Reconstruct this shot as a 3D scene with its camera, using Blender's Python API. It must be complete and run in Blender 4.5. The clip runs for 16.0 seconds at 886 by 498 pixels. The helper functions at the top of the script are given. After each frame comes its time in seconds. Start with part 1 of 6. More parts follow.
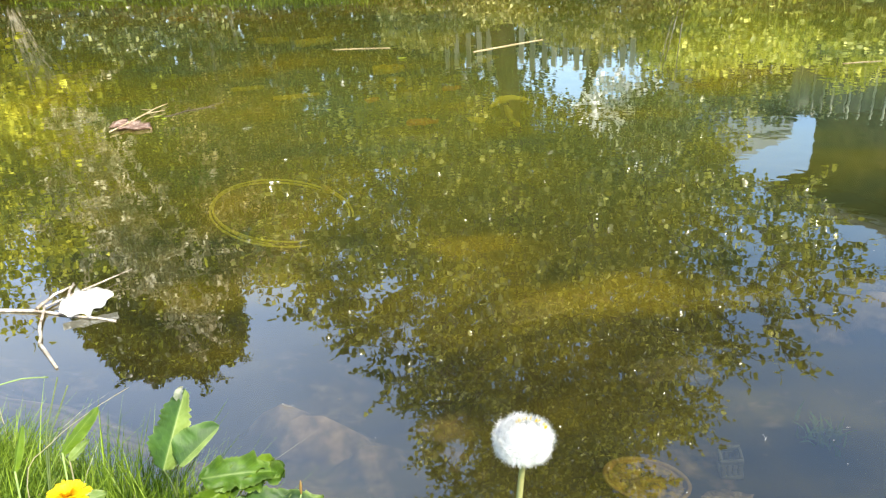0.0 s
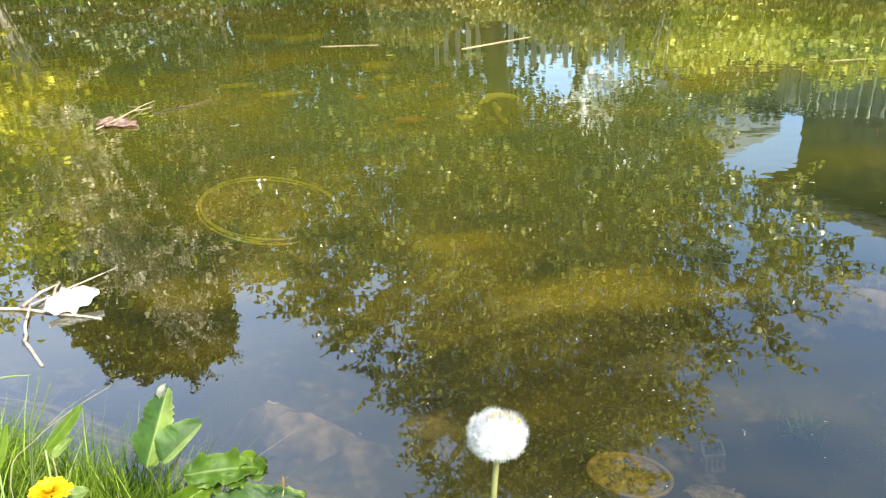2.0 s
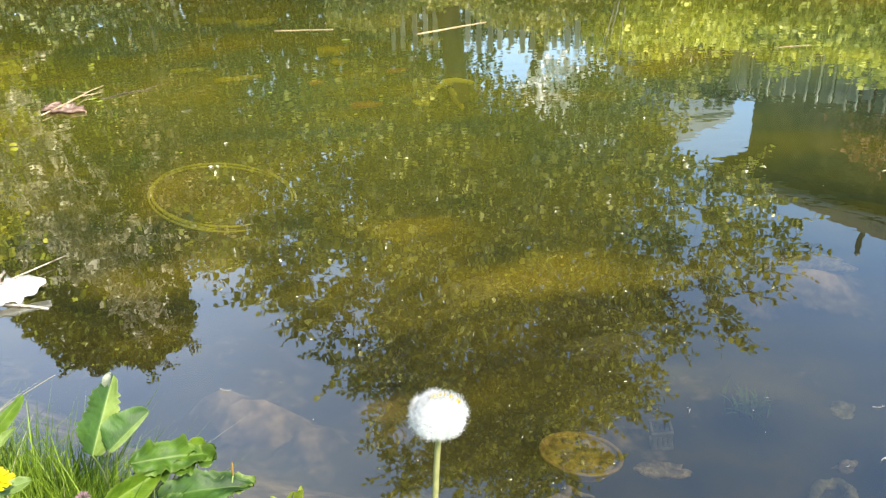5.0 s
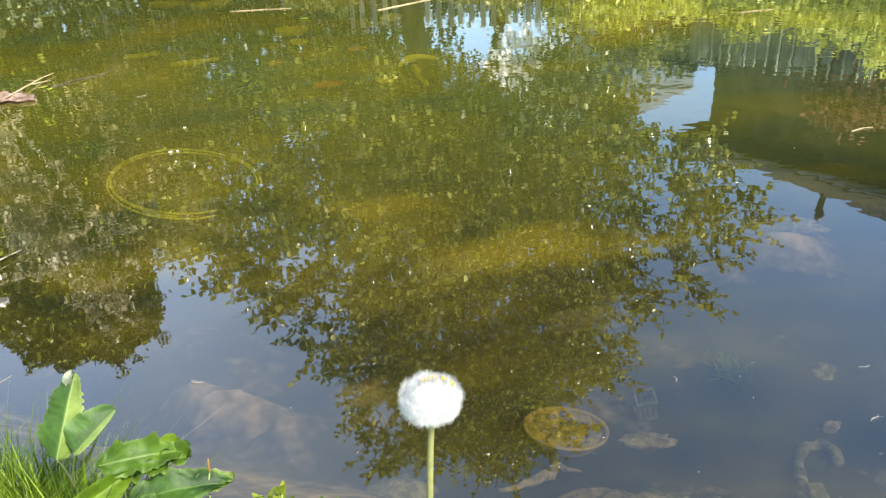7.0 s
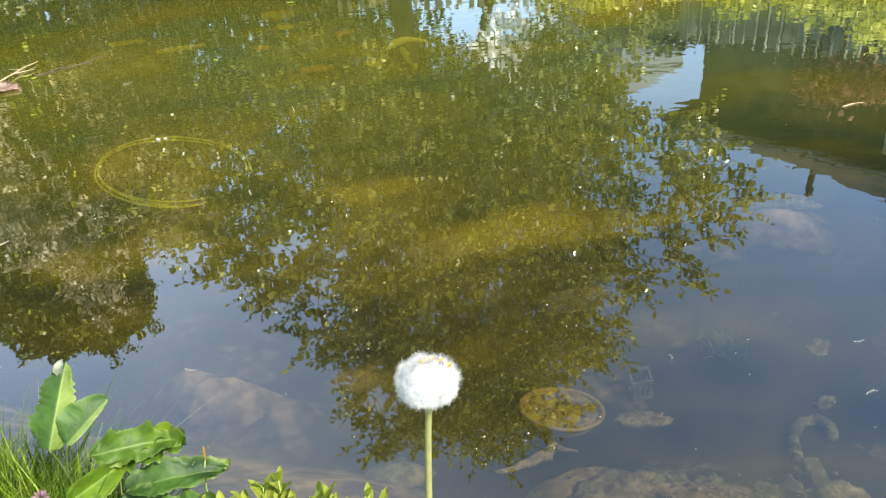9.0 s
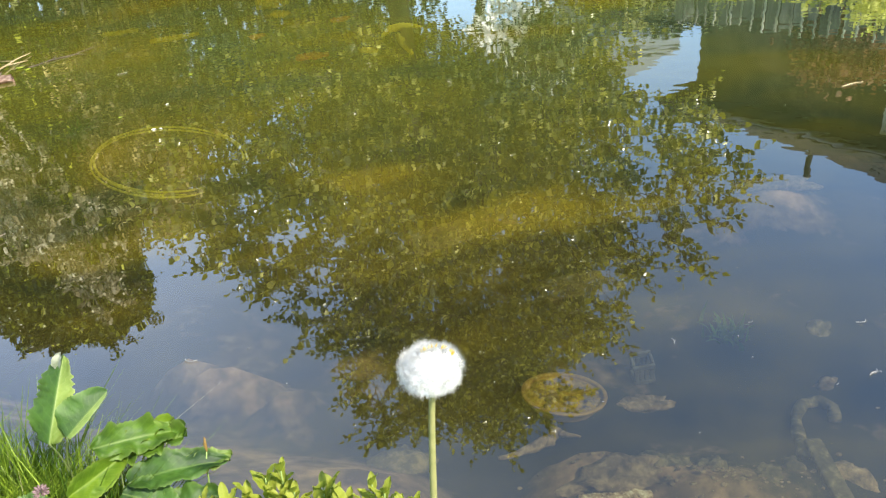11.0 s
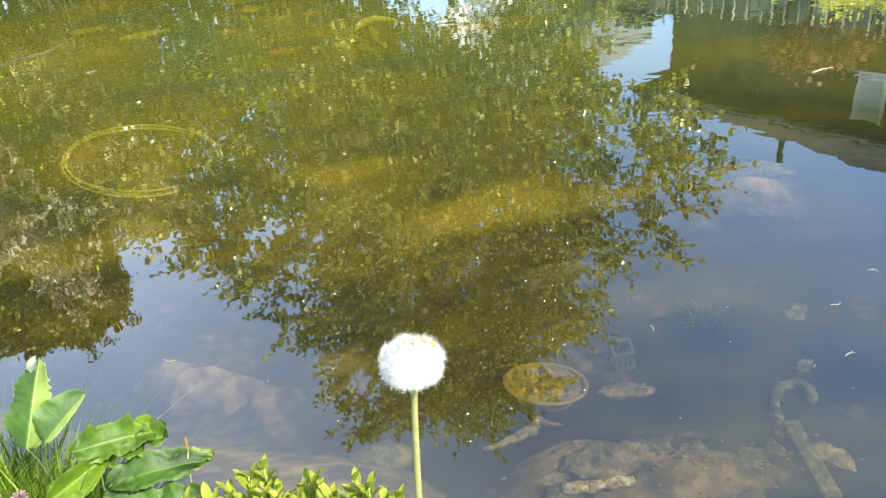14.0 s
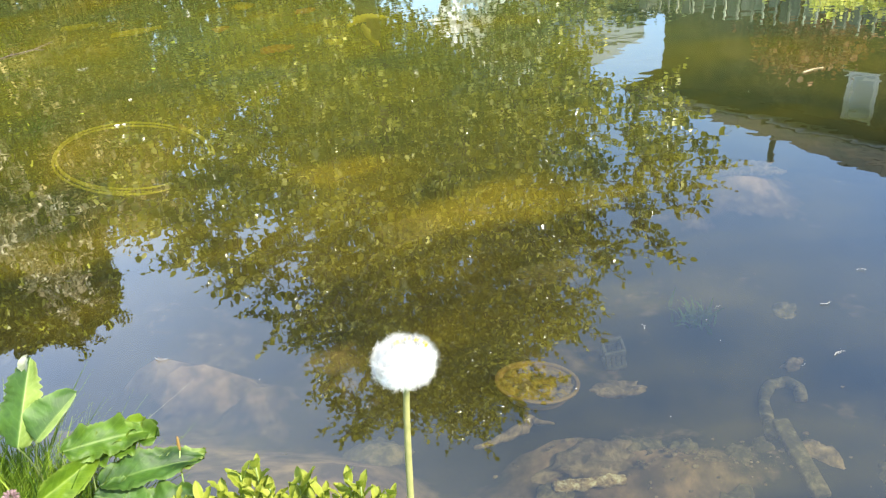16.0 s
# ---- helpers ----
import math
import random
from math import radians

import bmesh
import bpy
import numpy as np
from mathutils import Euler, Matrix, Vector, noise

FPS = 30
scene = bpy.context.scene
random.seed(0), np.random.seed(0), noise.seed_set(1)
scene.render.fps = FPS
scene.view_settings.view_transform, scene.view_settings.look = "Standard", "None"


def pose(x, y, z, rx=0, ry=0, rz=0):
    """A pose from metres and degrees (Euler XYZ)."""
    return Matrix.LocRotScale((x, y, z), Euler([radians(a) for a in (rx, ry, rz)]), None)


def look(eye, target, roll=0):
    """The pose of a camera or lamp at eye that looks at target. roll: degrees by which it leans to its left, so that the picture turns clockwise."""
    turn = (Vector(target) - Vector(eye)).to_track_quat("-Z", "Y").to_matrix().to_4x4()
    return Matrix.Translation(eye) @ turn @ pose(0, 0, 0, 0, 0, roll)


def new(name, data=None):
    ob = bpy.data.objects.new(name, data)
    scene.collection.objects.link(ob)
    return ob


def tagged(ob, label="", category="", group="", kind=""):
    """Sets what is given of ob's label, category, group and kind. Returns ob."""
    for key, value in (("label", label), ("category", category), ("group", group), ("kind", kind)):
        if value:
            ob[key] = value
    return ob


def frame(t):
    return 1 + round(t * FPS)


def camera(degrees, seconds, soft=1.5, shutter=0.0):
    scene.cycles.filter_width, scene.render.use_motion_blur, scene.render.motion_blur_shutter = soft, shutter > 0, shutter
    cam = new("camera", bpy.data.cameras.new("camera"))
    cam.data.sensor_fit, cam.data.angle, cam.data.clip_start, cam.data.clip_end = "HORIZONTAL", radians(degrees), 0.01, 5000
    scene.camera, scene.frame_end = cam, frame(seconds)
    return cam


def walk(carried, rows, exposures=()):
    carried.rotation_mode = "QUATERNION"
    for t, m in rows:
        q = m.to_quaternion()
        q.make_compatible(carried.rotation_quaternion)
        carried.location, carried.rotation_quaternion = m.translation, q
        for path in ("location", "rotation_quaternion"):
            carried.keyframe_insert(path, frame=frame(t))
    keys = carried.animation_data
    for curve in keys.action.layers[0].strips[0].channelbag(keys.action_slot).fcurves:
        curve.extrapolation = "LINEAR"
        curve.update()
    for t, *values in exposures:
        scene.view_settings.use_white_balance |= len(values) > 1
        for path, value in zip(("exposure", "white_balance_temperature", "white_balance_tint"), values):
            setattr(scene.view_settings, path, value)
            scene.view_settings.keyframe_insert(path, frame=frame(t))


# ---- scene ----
cam = camera(59.6, 16.0, soft=1.3)

PATH = [
    (0, (0.001, -0.009, 0.762), (0.004, 1.823, -0.038), -2.5),
    (0.5, (0.004, -0.011, 0.764), (0.014, 1.82, -0.04), -2.4),
    (1, (0.007, -0.013, 0.764), (0.032, 1.817, -0.043), -2.4),
    (1.5, (0.011, -0.016, 0.766), (0.037, 1.813, -0.043), -2.4),
    (2, (0.012, -0.018, 0.767), (0.039, 1.811, -0.042), -2.3),
    (2.5, (0.013, -0.02, 0.767), (0.042, 1.807, -0.047), -2.4),
    (3, (0.015, -0.021, 0.768), (0.044, 1.804, -0.048), -2.5),
    (3.5, (0.017, -0.025, 0.771), (0.048, 1.799, -0.048), -2.6),
    (4, (0.022, -0.032, 0.773), (0.055, 1.789, -0.053), -3.0),
    (4.2, (0.03, -0.042, 0.782), (0.088, 1.775, -0.051), -2.7),
    (6.3, (0.018, 0.008, 0.739), (0.204, 1.798, -0.135), -2.3),
    (6.5, (0.022, 0.008, 0.746), (0.22, 1.79, -0.141), -2.7),
    (7, (0.017, 0.013, 0.744), (0.222, 1.79, -0.151), -2.8),
    (7.5, (0.019, 0.01, 0.746), (0.227, 1.783, -0.155), -3.0),
    (8, (0.015, 0.017, 0.741), (0.23, 1.782, -0.174), -3.2),
    (8.5, (0.016, 0.016, 0.742), (0.232, 1.776, -0.183), -3.5),
    (9, (0.016, 0.02, 0.737), (0.237, 1.776, -0.195), -3.6),
    (11.5, (0.015, 0.028, 0.732), (0.238, 1.765, -0.235), -4.6),
    (12, (0.017, 0.028, 0.733), (0.248, 1.761, -0.238), -4.7),
    (12.5, (0.017, 0.03, 0.732), (0.264, 1.757, -0.245), -4.7),
    (13, (0.018, 0.029, 0.732), (0.277, 1.754, -0.247), -4.8),
    (13.5, (0.017, 0.028, 0.733), (0.283, 1.75, -0.249), -4.9),
    (14, (0.015, 0.029, 0.731), (0.287, 1.75, -0.25), -4.9),
    (14.5, (0.017, 0.028, 0.732), (0.294, 1.747, -0.252), -4.8),
    (15, (0.017, 0.027, 0.733), (0.298, 1.745, -0.252), -4.8),
    (15.5, (0.016, 0.027, 0.733), (0.299, 1.744, -0.253), -4.7),
    (16, (0.015, 0.028, 0.733), (0.306, 1.743, -0.254), -4.5),
]
EXPOSURES = [(0, 1.45), (4, 1.46), (6.3, 1.38), (11.6, 1.36), (12.2, 1.5), (12.8, 1.62), (16, 1.74)]
walk(cam, [(t, look(eye, target, roll)) for t, eye, target, roll in PATH], EXPOSURES)

# ---- light ----
SUN = Vector((0.42, -0.54, 0.74)).normalized()
world = bpy.data.worlds.new("sky")
scene.world = world
world.use_nodes = True
wn = world.node_tree
sky = wn.nodes.new("ShaderNodeTexSky")
sky.sky_type, sky.sun_disc = "NISHITA", False
sky.sun_elevation = math.asin(SUN.z)
sky.sun_rotation = math.atan2(SUN.x, SUN.y)
sky.air_density, sky.dust_density, sky.ozone_density = 1.0, 0.5, 1.5
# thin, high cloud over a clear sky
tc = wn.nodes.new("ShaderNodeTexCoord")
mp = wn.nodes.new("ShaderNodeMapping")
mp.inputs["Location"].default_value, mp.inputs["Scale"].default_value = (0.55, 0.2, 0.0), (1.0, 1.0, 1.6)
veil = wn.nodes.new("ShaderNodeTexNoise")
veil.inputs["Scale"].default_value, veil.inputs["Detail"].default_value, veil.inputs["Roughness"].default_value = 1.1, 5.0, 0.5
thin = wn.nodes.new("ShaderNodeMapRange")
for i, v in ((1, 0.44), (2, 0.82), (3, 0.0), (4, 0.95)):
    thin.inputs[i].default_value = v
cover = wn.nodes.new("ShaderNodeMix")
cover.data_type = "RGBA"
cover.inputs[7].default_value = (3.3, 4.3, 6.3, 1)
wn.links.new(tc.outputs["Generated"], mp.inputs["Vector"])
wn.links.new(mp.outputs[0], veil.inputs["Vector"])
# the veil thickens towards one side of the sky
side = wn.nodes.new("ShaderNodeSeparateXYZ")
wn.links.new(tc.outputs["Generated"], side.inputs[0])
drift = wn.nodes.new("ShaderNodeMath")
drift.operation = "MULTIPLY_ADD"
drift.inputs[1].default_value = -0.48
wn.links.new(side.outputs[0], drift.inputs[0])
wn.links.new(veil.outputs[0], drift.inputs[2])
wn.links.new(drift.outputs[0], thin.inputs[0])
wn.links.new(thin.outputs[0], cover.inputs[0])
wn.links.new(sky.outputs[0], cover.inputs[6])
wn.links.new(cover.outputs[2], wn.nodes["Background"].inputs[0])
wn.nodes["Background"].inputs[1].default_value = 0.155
sun = new("sun", bpy.data.lights.new("sun", "SUN"))
sun.data.energy, sun.data.angle, sun.data.color = 4.7, radians(0.6), (1.0, 0.93, 0.8)
sun.matrix_world = look(SUN * 50, (0, 0, 0))


# ---- mesh helpers ----
def raw_mesh(name, V, F):
    """A mesh from an array of corners and one of triangles or quads."""
    V, F = np.asarray(V, np.float32), np.asarray(F, np.int32)
    me = bpy.data.meshes.new(name)
    n = F.shape[1]
    me.vertices.add(len(V))
    me.vertices.foreach_set("co", V.ravel())
    me.loops.add(F.size)
    me.loops.foreach_set("vertex_index", F.ravel())
    me.polygons.add(len(F))
    me.polygons.foreach_set("loop_start", np.arange(0, F.size, n, dtype=np.int32))
    me.update(calc_edges=True)
    me.validate()
    return me


def smooth(me):
    me.polygons.foreach_set("use_smooth", np.ones(len(me.polygons), bool))
    me.update()
    return me


def from_bm(name, bm):
    bmesh.ops.recalc_face_normals(bm, faces=bm.faces)
    me = bpy.data.meshes.new(name)
    bm.to_mesh(me)
    bm.free()
    return me


def part(name, shape, material, parent=None, label="", soft=True):
    """Links a mesh or a bmesh as one object, under a thing where one is given."""
    me = from_bm(name, shape) if isinstance(shape, bmesh.types.BMesh) else shape
    if soft:
        smooth(me)
    if not me.materials:
        me.materials.append(material)
    ob = new(name, me)
    if parent:
        ob.parent = parent
    if label:
        ob["label"] = label
    return ob


def empty(name, place, label, category, group="", kind=""):
    ob = new(name)
    ob.location = place
    ob.empty_display_size = 0.05
    return tagged(ob, label, category, group, kind)


def frames_along(P):
    P = np.asarray(P, float)
    T = np.gradient(P, axis=0)
    T /= np.linalg.norm(T, axis=1)[:, None] + 1e-12
    ref = np.array([0.0, 0, 1]) if abs(T[0][2]) < 0.9 else np.array([1.0, 0, 0])
    A = np.cross(T, ref)
    A /= np.linalg.norm(A, axis=1)[:, None] + 1e-12
    return P, T, A, np.cross(A, T)


def tube_arrays(P, radii, sides=6, base=0):
    P, T, A, B = frames_along(P)
    radii = np.broadcast_to(np.asarray(radii, float), (len(P),))
    a = np.arange(sides) * 2 * math.pi / sides
    V = (P[:, None, :] + radii[:, None, None] * (np.cos(a)[None, :, None] * A[:, None, :] + np.sin(a)[None, :, None] * B[:, None, :])).reshape(-1, 3)
    i, j = np.meshgrid(np.arange(len(P) - 1), np.arange(sides), indexing="ij")
    k = (j + 1) % sides
    F = np.stack([i * sides + j, i * sides + k, (i + 1) * sides + k, (i + 1) * sides + j], -1).reshape(-1, 4) + base
    return V, F


def tube(name, P, radii, sides=8):
    """A closed tapered tube along a line of points."""
    P = [Vector(p) for p in P]
    radii = list(np.broadcast_to(np.asarray(radii, float), (len(P),)))
    P = [P[0]] + P + [P[-1]]
    eps = (P[-1] - P[-3]).normalized() * 1e-4
    P[0], P[-1] = P[0] - (P[2] - P[1]).normalized() * 1e-4, P[-1] + eps
    V, F = tube_arrays(P, [1e-4] + radii + [1e-4], sides)
    return raw_mesh(name, V, F)


def many_tubes(name, lines, sides=5):
    """One mesh of many tapered tubes: lines of (points, radii)."""
    Vs, Fs, n = [], [], 0
    for P, r in lines:
        V, F = tube_arrays(P, r, sides, n)
        Vs.append(V), Fs.append(F)
        n += len(V)
    return raw_mesh(name, np.concatenate(Vs), np.concatenate(Fs))


LEAF = np.array([(0, 0, 0), (0.5, 0, 0), (1, 0, -0.12), (0.26, 0.40, 0.1), (0.68, 0.31, 0.06), (0.26, -0.40, 0.1), (0.68, -0.31, 0.06)])
LEAF_F = np.array([(0, 1, 3), (1, 4, 3), (1, 2, 4), (0, 5, 1), (1, 5, 6), (1, 6, 2)])


def leaf_mesh(name, at, way, size, rng, narrow=1.0, level=0.5):
    """One mesh of many small folded leaves, at places, growing along ways."""
    at, way = np.asarray(at), np.asarray(way, float)
    n = len(at)
    way = way / (np.linalg.norm(way, axis=1)[:, None] + 1e-9)
    up = np.array([0, 0, 1.0]) * level + rng.normal(size=(n, 3)) * (1 - level)
    side = np.cross(up, way)
    side /= np.linalg.norm(side, axis=1)[:, None] + 1e-9
    up = np.cross(way, side)
    s = np.broadcast_to(np.asarray(size, float), (n,))[:, None, None]
    V = at[:, None, :] + s * (LEAF[None, :, 0, None] * way[:, None] + narrow * LEAF[None, :, 1, None] * side[:, None] + LEAF[None, :, 2, None] * up[:, None])
    F = (LEAF_F[None] + 7 * np.arange(n)[:, None, None]).reshape(-1, 3)
    return raw_mesh(name, V.reshape(-1, 3), F)


def blades(name, roots, heights, width, rng, lean=0.35, segments=4, toward=None):
    """One mesh of many bent, tapering grass blades."""
    n = len(roots)
    a = rng.uniform(0, 2 * math.pi, n)
    d = np.stack([np.cos(a), np.sin(a), np.zeros(n)], 1)
    if toward is not None:
        d = d + np.asarray(toward)[None]
    lean = (rng.uniform(0.1, 1.0, n) ** 1.3 * lean * 2)[:, None]
    face = rng.uniform(0, 2 * math.pi, n)
    side = np.stack([np.cos(face), np.sin(face), np.zeros(n)], 1)
    w = np.broadcast_to(np.asarray(width, float), (n,))[:, None]
    Vs = []
    for k in range(segments + 1):
        u = k / segments
        c = roots + heights[:, None] * (np.array([0, 0, 1.0]) * (u - 0.28 * lean * u ** 2.4) + d * lean * u ** 2)
        half = w * 0.5 * (1 - u ** 2.2) + 1e-4
        Vs += [c - side * half, c + side * half]
    V = np.stack(Vs, 1).reshape(-1, 3)
    m = 2 * (segments + 1)
    q = np.array([(2 * k, 2 * k + 1, 2 * k + 3, 2 * k + 2) for k in range(segments)])
    F = (q[None] + m * np.arange(n)[:, None, None]).reshape(-1, 4)
    return raw_mesh(name, V, F)


def rock_mesh(name, r, seed, flat=0.6, detail=3, rough=0.25):
    bm = bmesh.new()
    bmesh.ops.create_icosphere(bm, subdivisions=detail, radius=1.0)
    off = Vector((seed * 3.1, seed * 1.7, seed))
    for v in bm.verts:
        d = v.co.normalized()
        k = 1 + rough * noise.fractal(d * 1.3 + off, 0.9, 2.0, 4) + 0.3 * rough * noise.fractal(d * 5.0 + off, 0.8, 2.0, 3)
        v.co = Vector((d.x * r[0] * k, d.y * r[1] * k, d.z * r[2] * k * (flat if d.z < 0 else 1)))
    return from_bm(name, bm)


def box_bm(sx, sy, sz, bevel=0.004, centre=(0, 0, 0), segments=2):
    bm = bmesh.new()
    bmesh.ops.create_cube(bm, size=1.0)
    for v in bm.verts:
        v.co = Vector((v.co.x * sx + centre[0], v.co.y * sy + centre[1], v.co.z * sz + centre[2]))
    if bevel:
        bmesh.ops.bevel(bm, geom=list(bm.edges), offset=bevel, segments=segments, affect="EDGES", profile=0.6)
    return bm


# ---- materials ----
def material(name):
    m = bpy.data.materials.new(name)
    m.use_nodes = True
    t = m.node_tree
    t.nodes.clear()
    return m, t, t.nodes.new, t.links.new


def ramp(t, source, stops):
    r = t.nodes.new("ShaderNodeValToRGB")
    while len(r.color_ramp.elements) < len(stops):
        r.color_ramp.elements.new(0.5)
    for e, (p, c) in zip(r.color_ramp.elements, stops):
        e.position, e.color = p, (*c, 1)
    t.links.new(source, r.inputs[0])
    return r.outputs[0]


def noise_node(t, scale, detail=6, rough=0.6, vector=None, distortion=0.0):
    n = t.nodes.new("ShaderNodeTexNoise")
    n.inputs["Scale"].default_value, n.inputs["Detail"].default_value = scale, detail
    n.inputs["Roughness"].default_value, n.inputs["Distortion"].default_value = rough, distortion
    if vector is not None:
        t.links.new(vector, n.inputs["Vector"])
    return n.outputs[0]


def math_node(t, op, a, b=None, clamp=False):
    n = t.nodes.new("ShaderNodeMath")
    n.operation, n.use_clamp = op, clamp
    for i, v in enumerate((a, b)):
        if v is None:
            continue
        if isinstance(v, (int, float)):
            n.inputs[i].default_value = v
        else:
            t.links.new(v, n.inputs[i])
    return n.outputs[0]


def mix_colour(t, a, b, factor, mode="MIX"):
    n = t.nodes.new("ShaderNodeMix")
    n.data_type, n.blend_type = "RGBA", mode
    for i, v in ((6, a), (7, b)):
        if isinstance(v, tuple):
            n.inputs[i].default_value = (*v, 1)
        else:
            t.links.new(v, n.inputs[i])
    if isinstance(factor, (int, float)):
        n.inputs[0].default_value = factor
    else:
        t.links.new(factor, n.inputs[0])
    return n.outputs[2]


def place_vector(t, scale=(1, 1, 1), world_space=True):
    if world_space:
        v = t.nodes.new("ShaderNodeNewGeometry").outputs["Position"]
    else:
        v = t.nodes.new("ShaderNodeTexCoord").outputs["Object"]
    m = t.nodes.new("ShaderNodeMapping")
    m.inputs["Scale"].default_value = scale
    t.links.new(v, m.inputs["Vector"])
    return m.outputs[0]


def bump(t, height, strength, distance):
    b = t.nodes.new("ShaderNodeBump")
    b.inputs["Strength"].default_value, b.inputs["Distance"].default_value = strength, distance
    t.links.new(height, b.inputs["Height"])
    return b.outputs[0]


def finish(t, shader):
    t.links.new(shader, t.nodes.new("ShaderNodeOutputMaterial").inputs[0])


def surface(name, stops, scale=8.0, roughness=0.8, relief=0.3, depth=0.004, fine=60.0, stretch=(1, 1, 1), metallic=0.0, world_space=True, spec=0.4, vary=0.0):
    """A mottled, slightly rough surface: colour in two scales, with fine relief."""
    m, t, N, L = material(name)
    v = place_vector(t, stretch, world_space)
    big, small = noise_node(t, scale, 5, 0.6, v, 0.4), noise_node(t, fine, 6, 0.7, v)
    both = math_node(t, "ADD", math_node(t, "MULTIPLY", big, 0.7), math_node(t, "MULTIPLY", small, 0.3))
    colour = ramp(t, both, stops)
    if vary:
        r = N("ShaderNodeObjectInfo").outputs["Random"]
        h = N("ShaderNodeHueSaturation")
        L(colour, h.inputs["Color"])
        L(math_node(t, "ADD", math_node(t, "MULTIPLY", r, 2 * vary), 1 - vary), h.inputs["Value"])
        colour = h.outputs[0]
    p = N("ShaderNodeBsdfPrincipled")
    L(colour, p.inputs["Base Color"])
    p.inputs["Roughness"].default_value, p.inputs["Metallic"].default_value = roughness, metallic
    p.inputs["Specular IOR Level"].default_value = spec
    L(bump(t, both, relief, depth), p.inputs["Normal"])
    finish(t, p.outputs[0])
    return m


def foliage(name, dark, light, through_colour=None, roughness=0.5, glow=0.35, patch=1.2, spec=0.2, fleck=2.6, lit=1.5):
    """Leaves: each one its own tone, with sunlit flecks painted in, and light shining through them."""
    m, t, N, L = material(name)
    isl = N("ShaderNodeNewGeometry").outputs["Random Per Island"]
    big = noise_node(t, patch, 3, 0.5, place_vector(t))
    # a few very bright leaves paint glints, the noise patches lit clumps
    f = math_node(t, "ADD", math_node(t, "MULTIPLY", math_node(t, "POWER", isl, fleck), 0.95), math_node(t, "MULTIPLY", math_node(t, "SUBTRACT", big, 0.40), lit), True)
    colour = mix_colour(t, dark, light, f)
    fine = noise_node(t, 90, 4, 0.6, place_vector(t))
    colour = mix_colour(t, colour, (0.55, 0.55, 0.55), math_node(t, "MULTIPLY", fine, 0.25), "OVERLAY")
    p = N("ShaderNodeBsdfPrincipled")
    L(colour, p.inputs["Base Color"])
    p.inputs["Roughness"].default_value, p.inputs["Specular IOR Level"].default_value = roughness, spec
    tr = N("ShaderNodeBsdfTranslucent")
    if through_colour:
        L(mix_colour(t, colour, through_colour, 0.7), tr.inputs[0])
    else:
        L(colour, tr.inputs[0])
    mx = N("ShaderNodeMixShader")
    mx.inputs[0].default_value = glow
    L(p.outputs[0], mx.inputs[1]), L(tr.outputs[0], mx.inputs[2])
    finish(t, mx.outputs[0])
    return m


